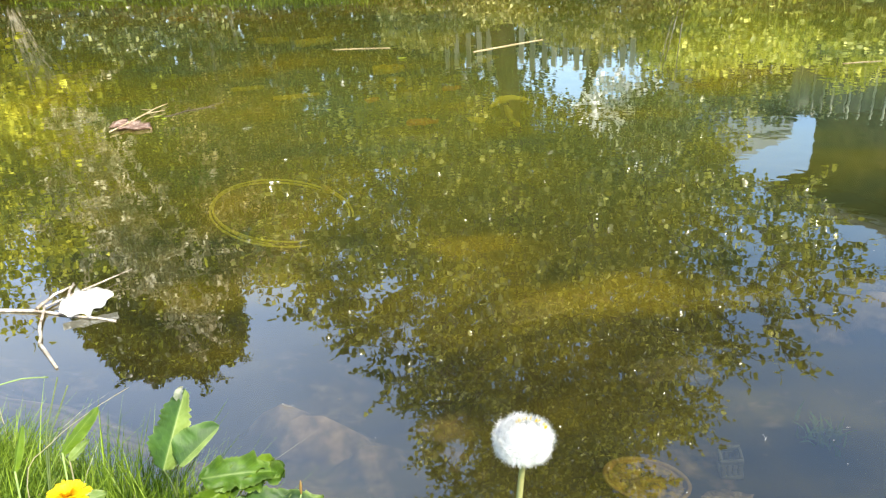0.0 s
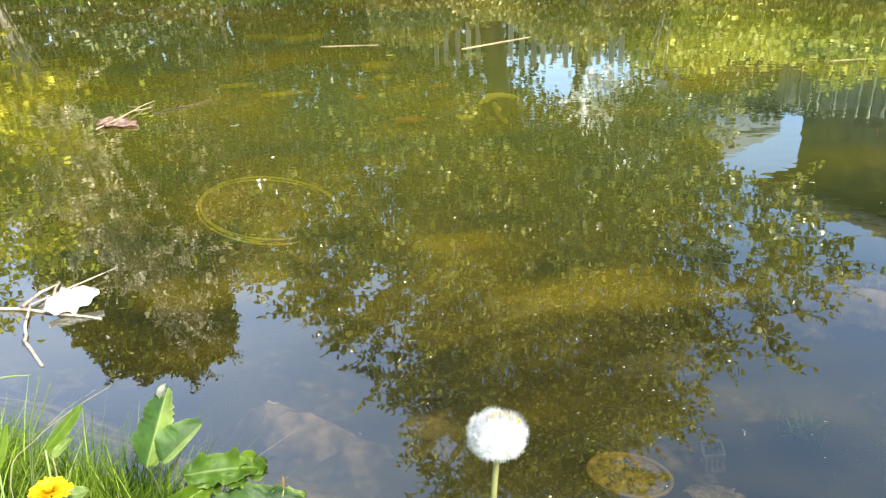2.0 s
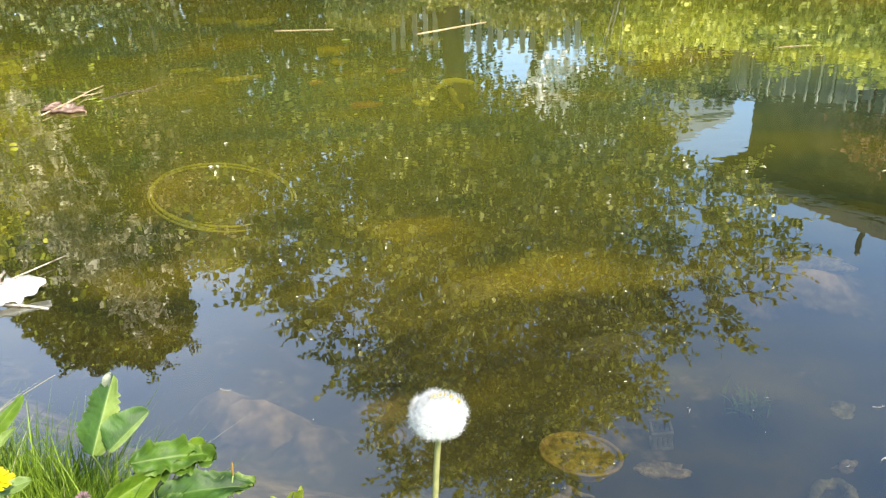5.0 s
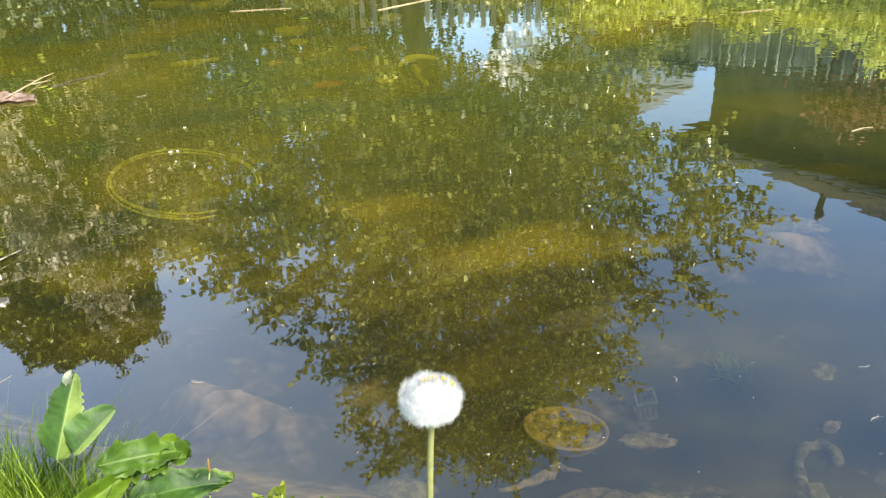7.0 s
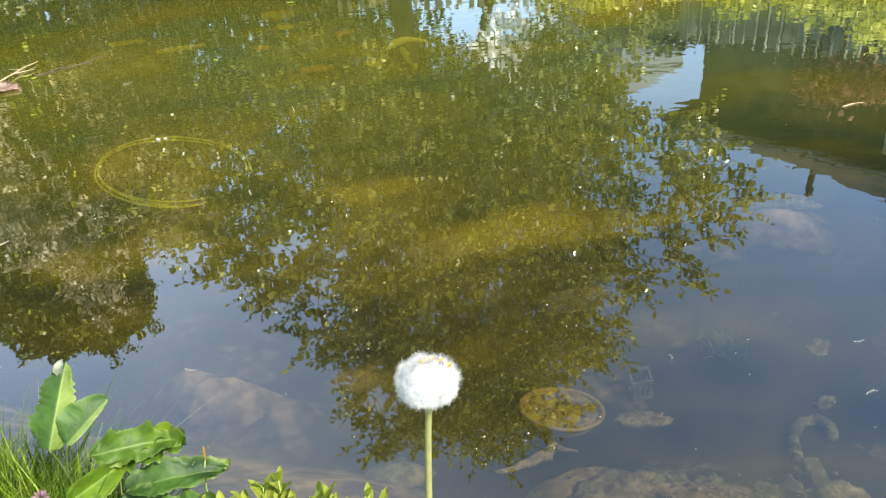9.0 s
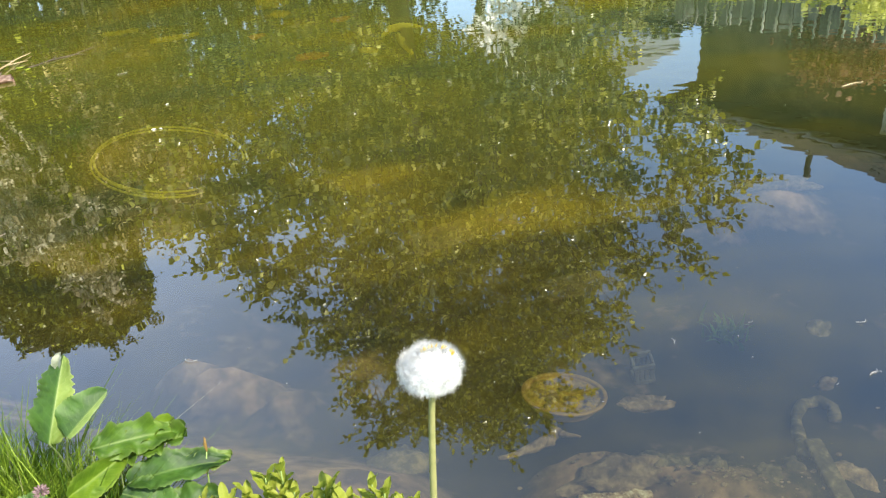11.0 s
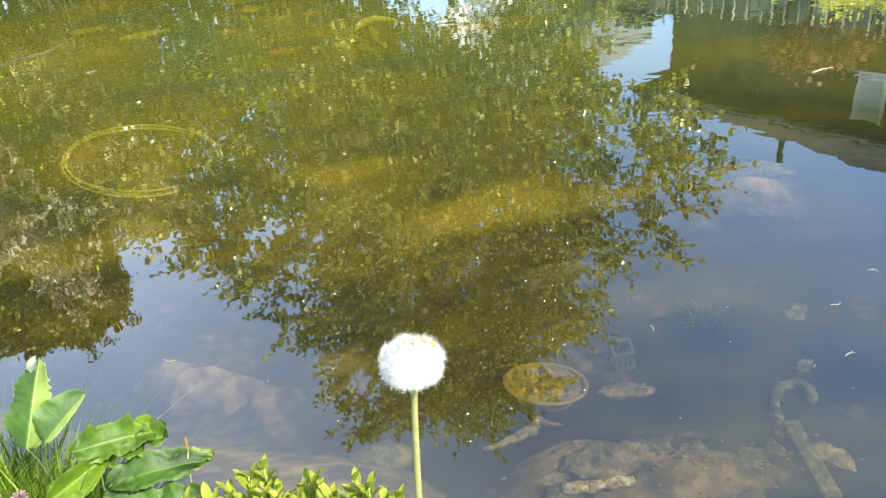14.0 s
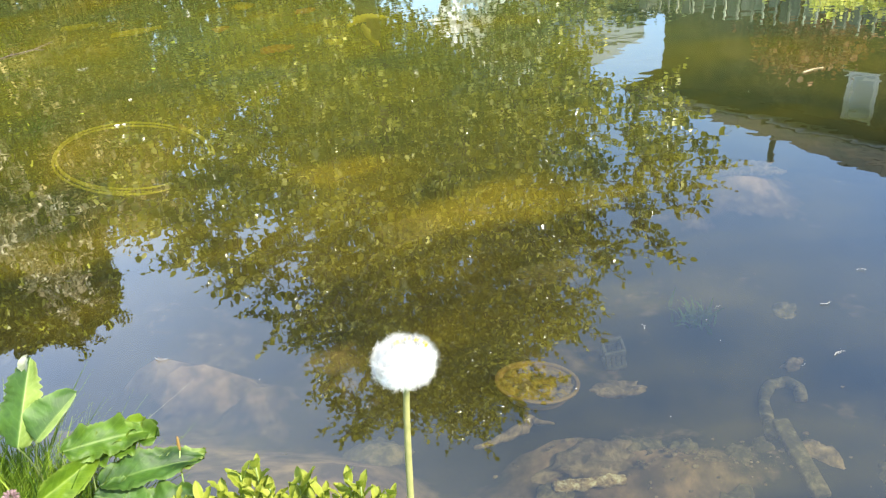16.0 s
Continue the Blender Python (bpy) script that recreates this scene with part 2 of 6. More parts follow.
def water_material():
    """Pond water: a mirror by its angle over a murky greenish tint for light scattered below."""
    m, t, N, L = material("pond_water")
    pos = place_vector(t)
    ripple = noise_node(t, 8.0, 2, 0.5, place_vector(t, (0.95, 1.1, 1)))
    swell = noise_node(t, 2.6, 2, 0.5, pos)
    fine = noise_node(t, 24.0, 1, 0.5, place_vector(t, (1.0, 1.2, 1)))
    sep = N("ShaderNodeSeparateXYZ")
    L(N("ShaderNodeNewGeometry").outputs["Position"], sep.inputs[0])
    # the breeze reaches the open water, and less of it the lee of the near bank
    open_water = N("ShaderNodeMapRange")
    L(sep.outputs[1], open_water.inputs[0])
    for i, v in ((1, 0.8), (2, 4.0), (3, 0.20), (4, 0.95)):
        open_water.inputs[i].default_value = v
    # short ripples die out far off, where longer ones carry on
    calm = N("ShaderNodeMapRange")
    L(sep.outputs[1], calm.inputs[0])
    for i, v in ((1, 2.5), (2, 6.5), (3, 1.0), (4, 0.25)):
        calm.inputs[i].default_value = v
    long_wave = noise_node(t, 4.0, 1, 0.5, place_vector(t, (1.5, 0.8, 1)))
    short = math_node(t, "ADD", math_node(t, "MULTIPLY", ripple, 0.75), math_node(t, "MULTIPLY", fine, 0.085))
    h = math_node(t, "ADD", math_node(t, "MULTIPLY", swell, 0.7), math_node(t, "MULTIPLY", short, calm.outputs[0]))
    h = math_node(t, "ADD", h, math_node(t, "MULTIPLY", long_wave, math_node(t, "SUBTRACT", 1.1, calm.outputs[0])))
    h = math_node(t, "MULTIPLY", h, open_water.outputs[0])
    nb = bump(t, h, 1.0, WAVE)
    lw = N("ShaderNodeLayerWeight")
    lw.inputs["Blend"].default_value = 0.5
    L(nb, lw.inputs["Normal"])
    gloss = math_node(t, "ADD", math_node(t, "MULTIPLY", math_node(t, "POWER", lw.outputs["Facing"], 3.3), 1 - MIRROR), MIRROR, True)
    gl = N("ShaderNodeBsdfGlossy")
    gl.inputs["Roughness"].default_value = 0.0
    L(nb, gl.inputs["Normal"])
    clear = N("ShaderNodeBsdfTransparent")
    clear.inputs[0].default_value = (0.75, 0.77, 0.58, 1)
    murk = N("ShaderNodeBsdfDiffuse")
    warp = N("ShaderNodeVectorMath")
    warp.operation = "ADD"
    shift = N("ShaderNodeTexNoise")
    shift.inputs["Scale"].default_value, shift.inputs["Detail"].default_value = 5.0, 5.0
    L(pos, shift.inputs["Vector"])
    push = N("ShaderNodeVectorMath")
    push.operation = "MULTIPLY_ADD"
    push.inputs[1].default_value, push.inputs[2].default_value = (0.30, 0.18, 0), (-0.15, -0.09, 0)
    L(shift.outputs["Color"], push.inputs[0])
    L(pos, warp.inputs[0]), L(push.outputs[0], warp.inputs[1])
    cloud = math_node(t, "ADD", math_node(t, "MULTIPLY", noise_node(t, 0.9, 4, 0.6, pos, 0.6), 0.72), math_node(t, "MULTIPLY", noise_node(t, 3.2, 5, 0.6, place_vector(t, (0.8, 1.5, 1)), 0.8), 0.28))
    for ax, ay, rx, ry, much in ALGAE:
        away = N("ShaderNodeVectorMath")
        away.operation = "MULTIPLY_ADD"
        away.inputs[1].default_value, away.inputs[2].default_value = (1 / rx, 1 / ry, 0), (-ax / rx, -ay / ry, 0)
        L(warp.outputs[0], away.inputs[0])
        far = N("ShaderNodeVectorMath")
        far.operation = "LENGTH"
        L(away.outputs[0], far.inputs[0])
        fade = N("ShaderNodeMapRange")
        fade.interpolation_type = "SMOOTHSTEP"
        for i, v in ((1, 1.25), (2, 0.55), (3, 0.0), (4, much)):
            fade.inputs[i].default_value = v
        L(far.outputs["Value"], fade.inputs[0])
        cloud = math_node(t, "ADD", cloud, fade.outputs[0])
    # scattered light put into the surface colour, brighter away from the near bank
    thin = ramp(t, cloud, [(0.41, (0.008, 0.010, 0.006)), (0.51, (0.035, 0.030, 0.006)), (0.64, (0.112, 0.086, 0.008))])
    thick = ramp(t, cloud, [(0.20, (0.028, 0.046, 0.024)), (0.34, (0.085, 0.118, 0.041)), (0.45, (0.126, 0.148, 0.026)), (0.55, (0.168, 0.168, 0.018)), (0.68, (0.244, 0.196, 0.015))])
    far_haze = N("ShaderNodeMapRange")
    L(sep.outputs[1], far_haze.inputs[0])
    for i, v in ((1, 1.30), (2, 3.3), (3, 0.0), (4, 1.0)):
        far_haze.inputs[i].default_value = v
    L(mix_colour(t, thin, thick, far_haze.outputs[0]), murk.inputs[0])
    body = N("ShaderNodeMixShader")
    # more of that tint further out, so the bed shows less
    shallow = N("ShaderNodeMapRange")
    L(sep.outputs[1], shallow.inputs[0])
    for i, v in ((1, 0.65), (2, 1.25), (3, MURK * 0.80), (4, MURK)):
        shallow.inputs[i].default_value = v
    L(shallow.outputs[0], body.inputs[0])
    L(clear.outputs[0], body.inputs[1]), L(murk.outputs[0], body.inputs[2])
    mx = N("ShaderNodeMixShader")
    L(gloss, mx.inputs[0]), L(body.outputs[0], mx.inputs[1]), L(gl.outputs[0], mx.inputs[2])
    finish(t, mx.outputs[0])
    return m


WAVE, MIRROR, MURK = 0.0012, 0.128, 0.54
ALGAE = [(0.46, 1.46, 0.32, 0.11, 0.11), (0.03, 1.75, 0.16, 0.09, 0.09), (-0.48, 1.55, 0.22, 0.11, 0.10), (-0.80, 2.15, 0.25, 0.25, 0.08), (1.85, 2.85, 0.75, 0.65, -0.22)]  # clouds of algae, and a last patch that darkens the water: place, reach, thickness

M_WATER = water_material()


def ground_material():
    """Silt and mud under the water, turf and bare earth above it."""
    m, t, N, L = material("earth_and_silt")
    v = place_vector(t)
    big, small = noise_node(t, 2.6, 5, 0.6, v, 0.1), noise_node(t, 26, 6, 0.7, v)
    both = math_node(t, "ADD", math_node(t, "MULTIPLY", big, 0.80), math_node(t, "MULTIPLY", small, 0.20))
    silt = ramp(t, both, [(0.40, (0.008, 0.010, 0.007)), (0.50, (0.015, 0.015, 0.010)), (0.60, (0.032, 0.027, 0.016)), (0.72, (0.09, 0.068, 0.042))])
    high = N("ShaderNodeMapRange")  # paler silt on the heaps, darker in the hollows
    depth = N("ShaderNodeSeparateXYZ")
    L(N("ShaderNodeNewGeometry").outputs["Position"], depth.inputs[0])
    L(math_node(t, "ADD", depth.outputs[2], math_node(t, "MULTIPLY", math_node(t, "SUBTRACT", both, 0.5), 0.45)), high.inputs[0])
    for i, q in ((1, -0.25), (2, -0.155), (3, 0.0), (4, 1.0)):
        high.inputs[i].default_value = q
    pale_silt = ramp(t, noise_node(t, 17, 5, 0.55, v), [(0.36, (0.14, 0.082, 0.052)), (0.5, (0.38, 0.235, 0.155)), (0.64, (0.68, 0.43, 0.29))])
    brink = N("ShaderNodeMapRange")  # fades most of the pale colour out towards the water's edge
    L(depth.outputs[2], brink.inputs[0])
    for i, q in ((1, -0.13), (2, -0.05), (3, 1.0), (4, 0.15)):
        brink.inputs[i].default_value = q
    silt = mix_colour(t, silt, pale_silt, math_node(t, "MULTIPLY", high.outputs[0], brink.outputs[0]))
    blade = noise_node(t, 70, 4, 0.7, place_vector(t, (1, 1, 0.3)))
    turf = ramp(t, math_node(t, "ADD", math_node(t, "MULTIPLY", both, 0.5), math_node(t, "MULTIPLY", blade, 0.5)), [(0.36, (0.025, 0.035, 0.008)), (0.48, (0.05, 0.085, 0.012)), (0.56, (0.10, 0.145, 0.022)), (0.66, (0.17, 0.16, 0.06))])
    sep = N("ShaderNodeSeparateXYZ")
    L(N("ShaderNodeNewGeometry").outputs["Position"], sep.inputs[0])
    edge = math_node(t, "ADD", sep.outputs[2], math_node(t, "MULTIPLY", math_node(t, "SUBTRACT", small, 0.5), 0.05))
    f = N("ShaderNodeMapRange")
    L(edge, f.inputs[0])
    for i, q in ((1, 0.015), (2, 0.06), (3, 0.0), (4, 1.0)):
        f.inputs[i].default_value = q
    p = N("ShaderNodeBsdfPrincipled")
    L(mix_colour(t, silt, turf, f.outputs[0]), p.inputs["Base Color"])
    p.inputs["Roughness"].default_value, p.inputs["Specular IOR Level"].default_value = 0.95, 0.3
    L(bump(t, both, 0.4, 0.012), p.inputs["Normal"])
    finish(t, p.outputs[0])
    return m


M_GROUND = ground_material()
M_TREE_LEAF = foliage("tree_leaf", (0.014, 0.030, 0.008), (0.86, 0.82, 0.25), (0.55, 0.53, 0.04), 0.20, spec=0.85, fleck=4.3, lit=0.58)
M_HEDGE = foliage("hedge_leaf", (0.010, 0.026, 0.012), (0.70, 0.72, 0.34), None, 0.28, spec=0.5, fleck=7.0, lit=0.35)
M_BUSH = foliage("bright_leaf", (0.030, 0.050, 0.006), (0.88, 0.84, 0.10), (0.85, 0.82, 0.04), 0.35, fleck=4.0, lit=0.8)
M_BROWN = foliage("brown_leaf", (0.045, 0.040, 0.014), (0.85, 0.70, 0.36), None, 0.4, 0.25, fleck=5.0, lit=0.8)
M_GREY = foliage("pale_blossom", (0.26, 0.21, 0.11), (0.95, 0.88, 0.66), glow=0.25, fleck=3.0)
M_WHITE_BLOSSOM = foliage("white_blossom", (0.78, 0.79, 0.78), (0.97, 0.97, 0.95), glow=0.3)
M_DARK_LEAF = foliage("dark_leaf", (0.007, 0.015, 0.004), (0.62, 0.66, 0.08), (0.4, 0.4, 0.02), 0.3, 0.15, spec=0.35, fleck=6.0, lit=0.5)
M_HERB = foliage("herb_leaf", (0.07, 0.11, 0.015), (0.88, 0.86, 0.24), (0.7, 0.75, 0.06), 0.4)
M_BANK_HERB = foliage("shaded_herb", (0.04, 0.055, 0.012), (0.80, 0.74, 0.34), (0.6, 0.6, 0.08), 0.4, fleck=4.5, lit=1.0)
M_RED_LEAF = foliage("copper_leaf", (0.07, 0.040, 0.018), (0.34, 0.17, 0.09), fleck=4.0)
M_BANK_GRASS = foliage("bank_grass", (0.10, 0.15, 0.02), (0.70, 0.70, 0.18), (0.5, 0.5, 0.04))
M_GRASS = foliage("near_grass", (0.014, 0.040, 0.004), (0.25, 0.35, 0.034), (0.24, 0.38, 0.015), patch=9)
M_BARK = surface("bark", [(0.3, (0.03, 0.022, 0.015)), (0.6, (0.11, 0.085, 0.06))], 5, 0.95, 0.8, 0.02, 40, (1, 1, 0.25))
M_GREY_BARK = surface("grey_bark", [(0.3, (0.16, 0.14, 0.11)), (0.65, (0.42, 0.38, 0.32))], 6, 0.9, 0.6, 0.01, 50, (1, 1, 0.3))
M_FENCE = surface("weathered_board", [(0.3, (0.06, 0.065, 0.05)), (0.5, (0.13, 0.135, 0.105)), (0.7, (0.26, 0.26, 0.21))], 3, 0.85, 0.5, 0.004, 60, (3, 3, 0.25), vary=0.35)
# pale wood for the strips that stand in for sunlit board edges
M_LIT_EDGE = surface("pale_lit_edge", [(0.3, (0.12, 0.125, 0.09)), (0.7, (0.50, 0.50, 0.38))], 3, 0.8, 0.4, 0.003, 60, (3, 3, 1.2), vary=0.6)
M_PICKET = surface("sunlit_picket", [(0.3, (0.42, 0.40, 0.34)), (0.7, (0.74, 0.72, 0.64))], 3, 0.8, 0.4, 0.003, 60, (3, 3, 0.4), vary=0.4)
M_WALL = surface("dark_plaster_wall", [(0.42, (0.030, 0.036, 0.018)), (0.52, (0.075, 0.068, 0.032)), (0.62, (0.19, 0.130, 0.065))], 0.8, 0.9, 0.4, 0.006, 30)
M_ROOF = surface("roof_tile", [(0.40, (0.015, 0.018, 0.008)), (0.62, (0.052, 0.037, 0.018))], 0.9, 0.85, 0.6, 0.01, 40, vary=0.25)
M_PALE_WALL = surface("pale_plaster", [(0.3, (0.15, 0.18, 0.21)), (0.7, (0.22, 0.25, 0.29))], 1.0, 0.85, 0.2, 0.004, 30)
M_WHITE = surface("white_paint", [(0.3, (0.72, 0.72, 0.70)), (0.7, (0.84, 0.84, 0.82))], 6, 0.5, 0.1, 0.002, 60)
M_METAL = surface("dull_metal", [(0.3, (0.10, 0.10, 0.10)), (0.7, (0.2, 0.2, 0.2))], 8, 0.5, 0.1, 0.002, 50, metallic=0.6)


def glass_material():
    m, t, N, L = material("window_glass")
    p = N("ShaderNodeBsdfPrincipled")
    # pale blue base paints curtain and reflected sky into the pane
    p.inputs["Base Color"].default_value = (0.78, 0.84, 0.88, 1)
    p.inputs["Roughness"].default_value = 0.05
    p.inputs["Metallic"].default_value = 0.3
    L(bump(t, noise_node(t, 3.0, 2, 0.5, place_vector(t)), 0.1, 0.01), p.inputs["Normal"])
    finish(t, p.outputs[0])
    return m


M_GLASS = glass_material()

# ---- ground, pond bed and water ----
SHORE = [(3.0, -0.05), (1.0, 0.22), (0.45, 0.30), (0.1, 0.44), (-0.13, 0.575), (-0.31, 0.745), (-0.60, 0.90), (-1.2, 1.15), (-2.4, 2.2), (-3.3, 4.0), (-4.9, 7.5),
         (-6.0, 10.0), (-4.6, 9.9), (-3.4, 9.5), (-2.6, 9.4), (-1.0, 9.0), (0.6, 8.7), (2.2, 8.3), (3.6, 7.5), (4.8, 5.8), (5.4, 3.6), (4.8, 1.2)]


def shore_distance(X, Y):
    """Metres to the water's edge, positive on the water."""
    P = np.array(SHORE)
    best = np.full(X.shape, 1e9)
    inside = np.zeros(X.shape, bool)
    for (ax, ay), (bx, by) in zip(P, np.roll(P, -1, 0)):
        dx, dy = bx - ax, by - ay
        u = np.clip(((X - ax) * dx + (Y - ay) * dy) / (dx * dx + dy * dy), 0, 1)
        best = np.minimum(best, np.hypot(X - ax - u * dx, Y - ay - u * dy))
        cross = (ay > Y) != (by > Y)
        inside ^= cross & (X < dx * (Y - ay) / (dy if dy else 1e-9) + ax)
    return np.where(inside, best, -best)


def wobble(X, Y, k, seed):
    r = np.random.default_rng(seed)
    out = np.zeros(X.shape)
    for i in range(7):
        a, f, p = r.uniform(0, 6.3), k * 1.7 ** (i * 0.5) * r.uniform(0.7, 1.3), r.uniform(0, 6.3)
        out += np.sin((X * math.cos(a) + Y * math.sin(a)) * f + p) / (1 + 0.5 * i)
    return out / 3


MOUNDS = [(0.52, 0.86, 0.15, 0.07, 0.065), (0.33, 0.93, 0.12, 0.06, 0.07), (0.62, 1.06, 0.40, 0.10, -0.06), (-0.27, 1.31, 0.12, 0.05, 0.112), (-0.15, 1.21, 0.08, 0.04, 0.10), (-0.37, 1.36, 0.07, 0.035, 0.085),
          (-0.02, 0.93, 0.10, 0.06, 0.05), (1.16, 1.80, 0.24, 0.15, 0.12)]  # silt heaps and a hollow: place, radii, height


def ground_height(X, Y):
    X, Y = np.asarray(X, float), np.asarray(Y, float)
    s = shore_distance(X, Y) + 0.05 * wobble(X, Y, 5.0, 3)
    w = np.clip(s / 0.55, 0, 1)
    bed = -0.27 * (w * w * (3 - 2 * w)) - 0.12 * np.clip((s - 0.8) / 3, 0, 1) + (0.030 * wobble(X, Y, 7.0, 5) + 0.012 * wobble(X, Y, 22.0, 6)) * w
    for mx, my, rx, ry, h in MOUNDS:
        bed = bed + w * h * np.exp(-((X - mx) / rx) ** 2 - ((Y - my) / ry) ** 2)
    o = np.clip(-s / 0.35, 0, 1)
    land = 0.12 * (o * (2 - o)) + 0.10 * np.clip(-s / 3, 0, 1) + 0.02 * wobble(X, Y, 4.0, 8) * o
    return np.where(s > 0, bed, land)


def graded(lo, hi, a, b, step):
    inner = np.arange(a, b + step, step)
    left, right, d = [a], [inner[-1]], step
    while left[-1] > lo:
        d *= 1.22
        left.append(left[-1] - d)
    d = step
    while right[-1] < hi:
        d *= 1.22
        right.append(right[-1] + d)
    return np.concatenate([left[:0:-1], inner, right[1:]])


gx, gy = graded(-900, 900, -3.0, 4.0, 0.045), graded(-900, 900, 0.0, 6.0, 0.045)
GX, GY = np.meshgrid(gx, gy, indexing="ij")
GV = np.stack([GX, GY, ground_height(GX, GY)], -1).reshape(-1, 3)
gi, gj = np.meshgrid(np.arange(len(gx) - 1), np.arange(len(gy) - 1), indexing="ij")
k0 = gi * len(gy) + gj
GF = np.stack([k0, k0 + len(gy), k0 + len(gy) + 1, k0 + 1], -1).reshape(-1, 4)
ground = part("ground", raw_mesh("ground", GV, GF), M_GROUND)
tagged(ground, "brown silty pond bed rising to earthy grassy banks", "ground", kind="structure")

bm = bmesh.new()
c = np.mean(np.array(SHORE), 0)
bm.faces.new([bm.verts.new((x + 0.25 * (x - c[0]) / math.hypot(x - c[0], y - c[1]), y + 0.25 * (y - c[1]) / math.hypot(x - c[0], y - c[1]), 0)) for x, y in SHORE])
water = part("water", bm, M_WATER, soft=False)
if water.data.polygons[0].normal.z < 0:
    water.data.flip_normals()
tagged(water, "still greenish pond water mirroring trees and blue sky", "water", kind="structure")


# ---- trees, shrubs and hedges ----
def grow_tree(name, base, crown, radii, down, n, leaf, leaf_mat, bark, seed, label, category="tree", per=14, trunk_r=0.12, narrow=1.0, spread=0.4, lean=(0, 0), stems=1, level=0.4, power=0.5, core=0, taper=0.0, square=2.0):
    """A tree grown outward from its trunk to many twig ends inside an uneven crown, with leaves round every twig."""
    rng = np.random.default_rng(seed)
    crown, base = np.array(crown, float), np.array(base, float)
    P = rng.normal(size=(n, 3))
    P /= ((np.abs(P) ** square).sum(1) ** (1 / square))[:, None]
    lump = 1 + 0.18 * wobble(P[:, 0] * 2 + P[:, 1], P[:, 2] * 2 - P[:, 1], 2.4, seed) + 0.13 * wobble(P[:, 0] * 2, P[:, 2] * 2 + P[:, 1], 6.0, seed + 1)
    P *= (rng.uniform(0.05, 1.0, n) ** power * lump)[:, None]
    P *= np.where(P[:, 2:3] < 0, np.array([[radii[0], radii[1], down]]), np.array([list(radii)]))
    rise = np.clip(P[:, 2:3] / radii[2], 0, 1.2) ** 1.3
    P[:, :2] = P[:, :2] * (1 - taper * rise) + np.array(lean) * rise
    P += crown
    P = P[P[:, 2] > base[2] + 0.25]
    root = empty(name, base, label, category)
    top = crown + np.array([0, 0, radii[2] * 0.35])
    nodes, lines, rad = [], [], []
    for s in range(stems):
        a = 2 * math.pi * s / stems
        foot = base + (0 if stems == 1 else 1) * np.array([math.cos(a), math.sin(a), 0]) * trunk_r * 2.5
        end = top + (0 if stems == 1 else 0.45) * np.array([math.cos(a) * radii[0], math.sin(a) * radii[1], 0])
        u = np.linspace(0, 1, 14)[:, None]
        line = foot + (end - foot) * u + np.stack([np.sin(u[:, 0] * 5 + seed + s), np.cos(u[:, 0] * 4 + seed), 0 * u[:, 0]], 1) * 0.10 * u * radii[0] * 0.5
        r = trunk_r * (1 - 0.86 * u[:, 0]) * (1.0 if stems == 1 else 0.6)
        part("trunk", tube("trunk", line - base, r, 9), bark, root)
        nodes += list(line[4:]), 
        rad += [r[4:]]
    N = np.concatenate([np.array(x) for x in nodes])
    R = np.concatenate(rad)
    order = np.argsort(np.linalg.norm(P - crown, axis=1))
    limbs, at, way = [], [], []
    for i in order:
        p = P[i]
        d = np.linalg.norm(N - p, axis=1) + 0.25 * np.maximum(N[:, 2] - p[2], 0)
        k = int(np.argmin(d))
        a, b = N[k], p
        span = np.linalg.norm(b - a)
        mid = (a + b) / 2 + rng.normal(size=3) * span * 0.10 + np.array([0, 0, 0.08 * span])
        line = np.array([a, (a + mid) / 2 + rng.normal(size=3) * span * 0.02, mid, (mid + b) / 2, b])
        r0 = min(R[k] * 0.75, 0.010 + 0.02 * span)
        r = np.linspace(r0, max(r0 * 0.45, 0.004), 5)
        limbs.append((line - base, r))
        N = np.concatenate([N, line[2:]])
        R = np.concatenate([R, r[2:]])
        m = rng.poisson(per)
        u = rng.uniform(0.2, 1.1, m)[:, None]
        q = a + (b - a) * u + rng.normal(size=(m, 3)) * spread * np.array([1, 1, 0.7])
        at.append(q)
        w = (b - a) / (span + 1e-6) * 0.5 + rng.normal(size=(m, 3)) * 0.7 + np.array([0, 0, -0.35])
        way.append(w)
    part("branches", many_tubes("branches", limbs, 4), bark, root)["kind"] = "stuff"
    at, way = np.concatenate(at), np.concatenate(way)
    size = leaf * rng.uniform(0.6, 1.15, len(at))
    if core:  # older, larger leaves deep inside the crown
        d = rng.normal(size=(core, 3))
        d /= ((np.abs(d) ** square).sum(1) ** (1 / square))[:, None]
        swell = 1 + 0.16 * wobble(d[:, 0] * 2 + d[:, 1], d[:, 2] * 2 - d[:, 1], 2.4, seed)
        d *= ((0.84 if square == 2 else 0.98) * rng.uniform(0, 1, core) ** 0.36 * swell)[:, None]
        d *= np.where(d[:, 2:3] < 0, np.array([[radii[0], radii[1], down]]), np.array([list(radii)]))
        rise = np.clip(d[:, 2:3] / radii[2], 0, 1.2) ** 1.3
        d[:, :2] = d[:, :2] * (1 - taper * rise) + np.array(lean) * rise
        at = np.concatenate([at, crown + d])
        way = np.concatenate([way, rng.normal(size=(core, 3))])
        size = np.concatenate([size, leaf * rng.uniform(1.1, 1.9, core)])
    part("crown", leaf_mesh("crown", at - base, way, size, rng, narrow, level), leaf_mat, root, soft=False)["kind"] = "stuff"
    return root


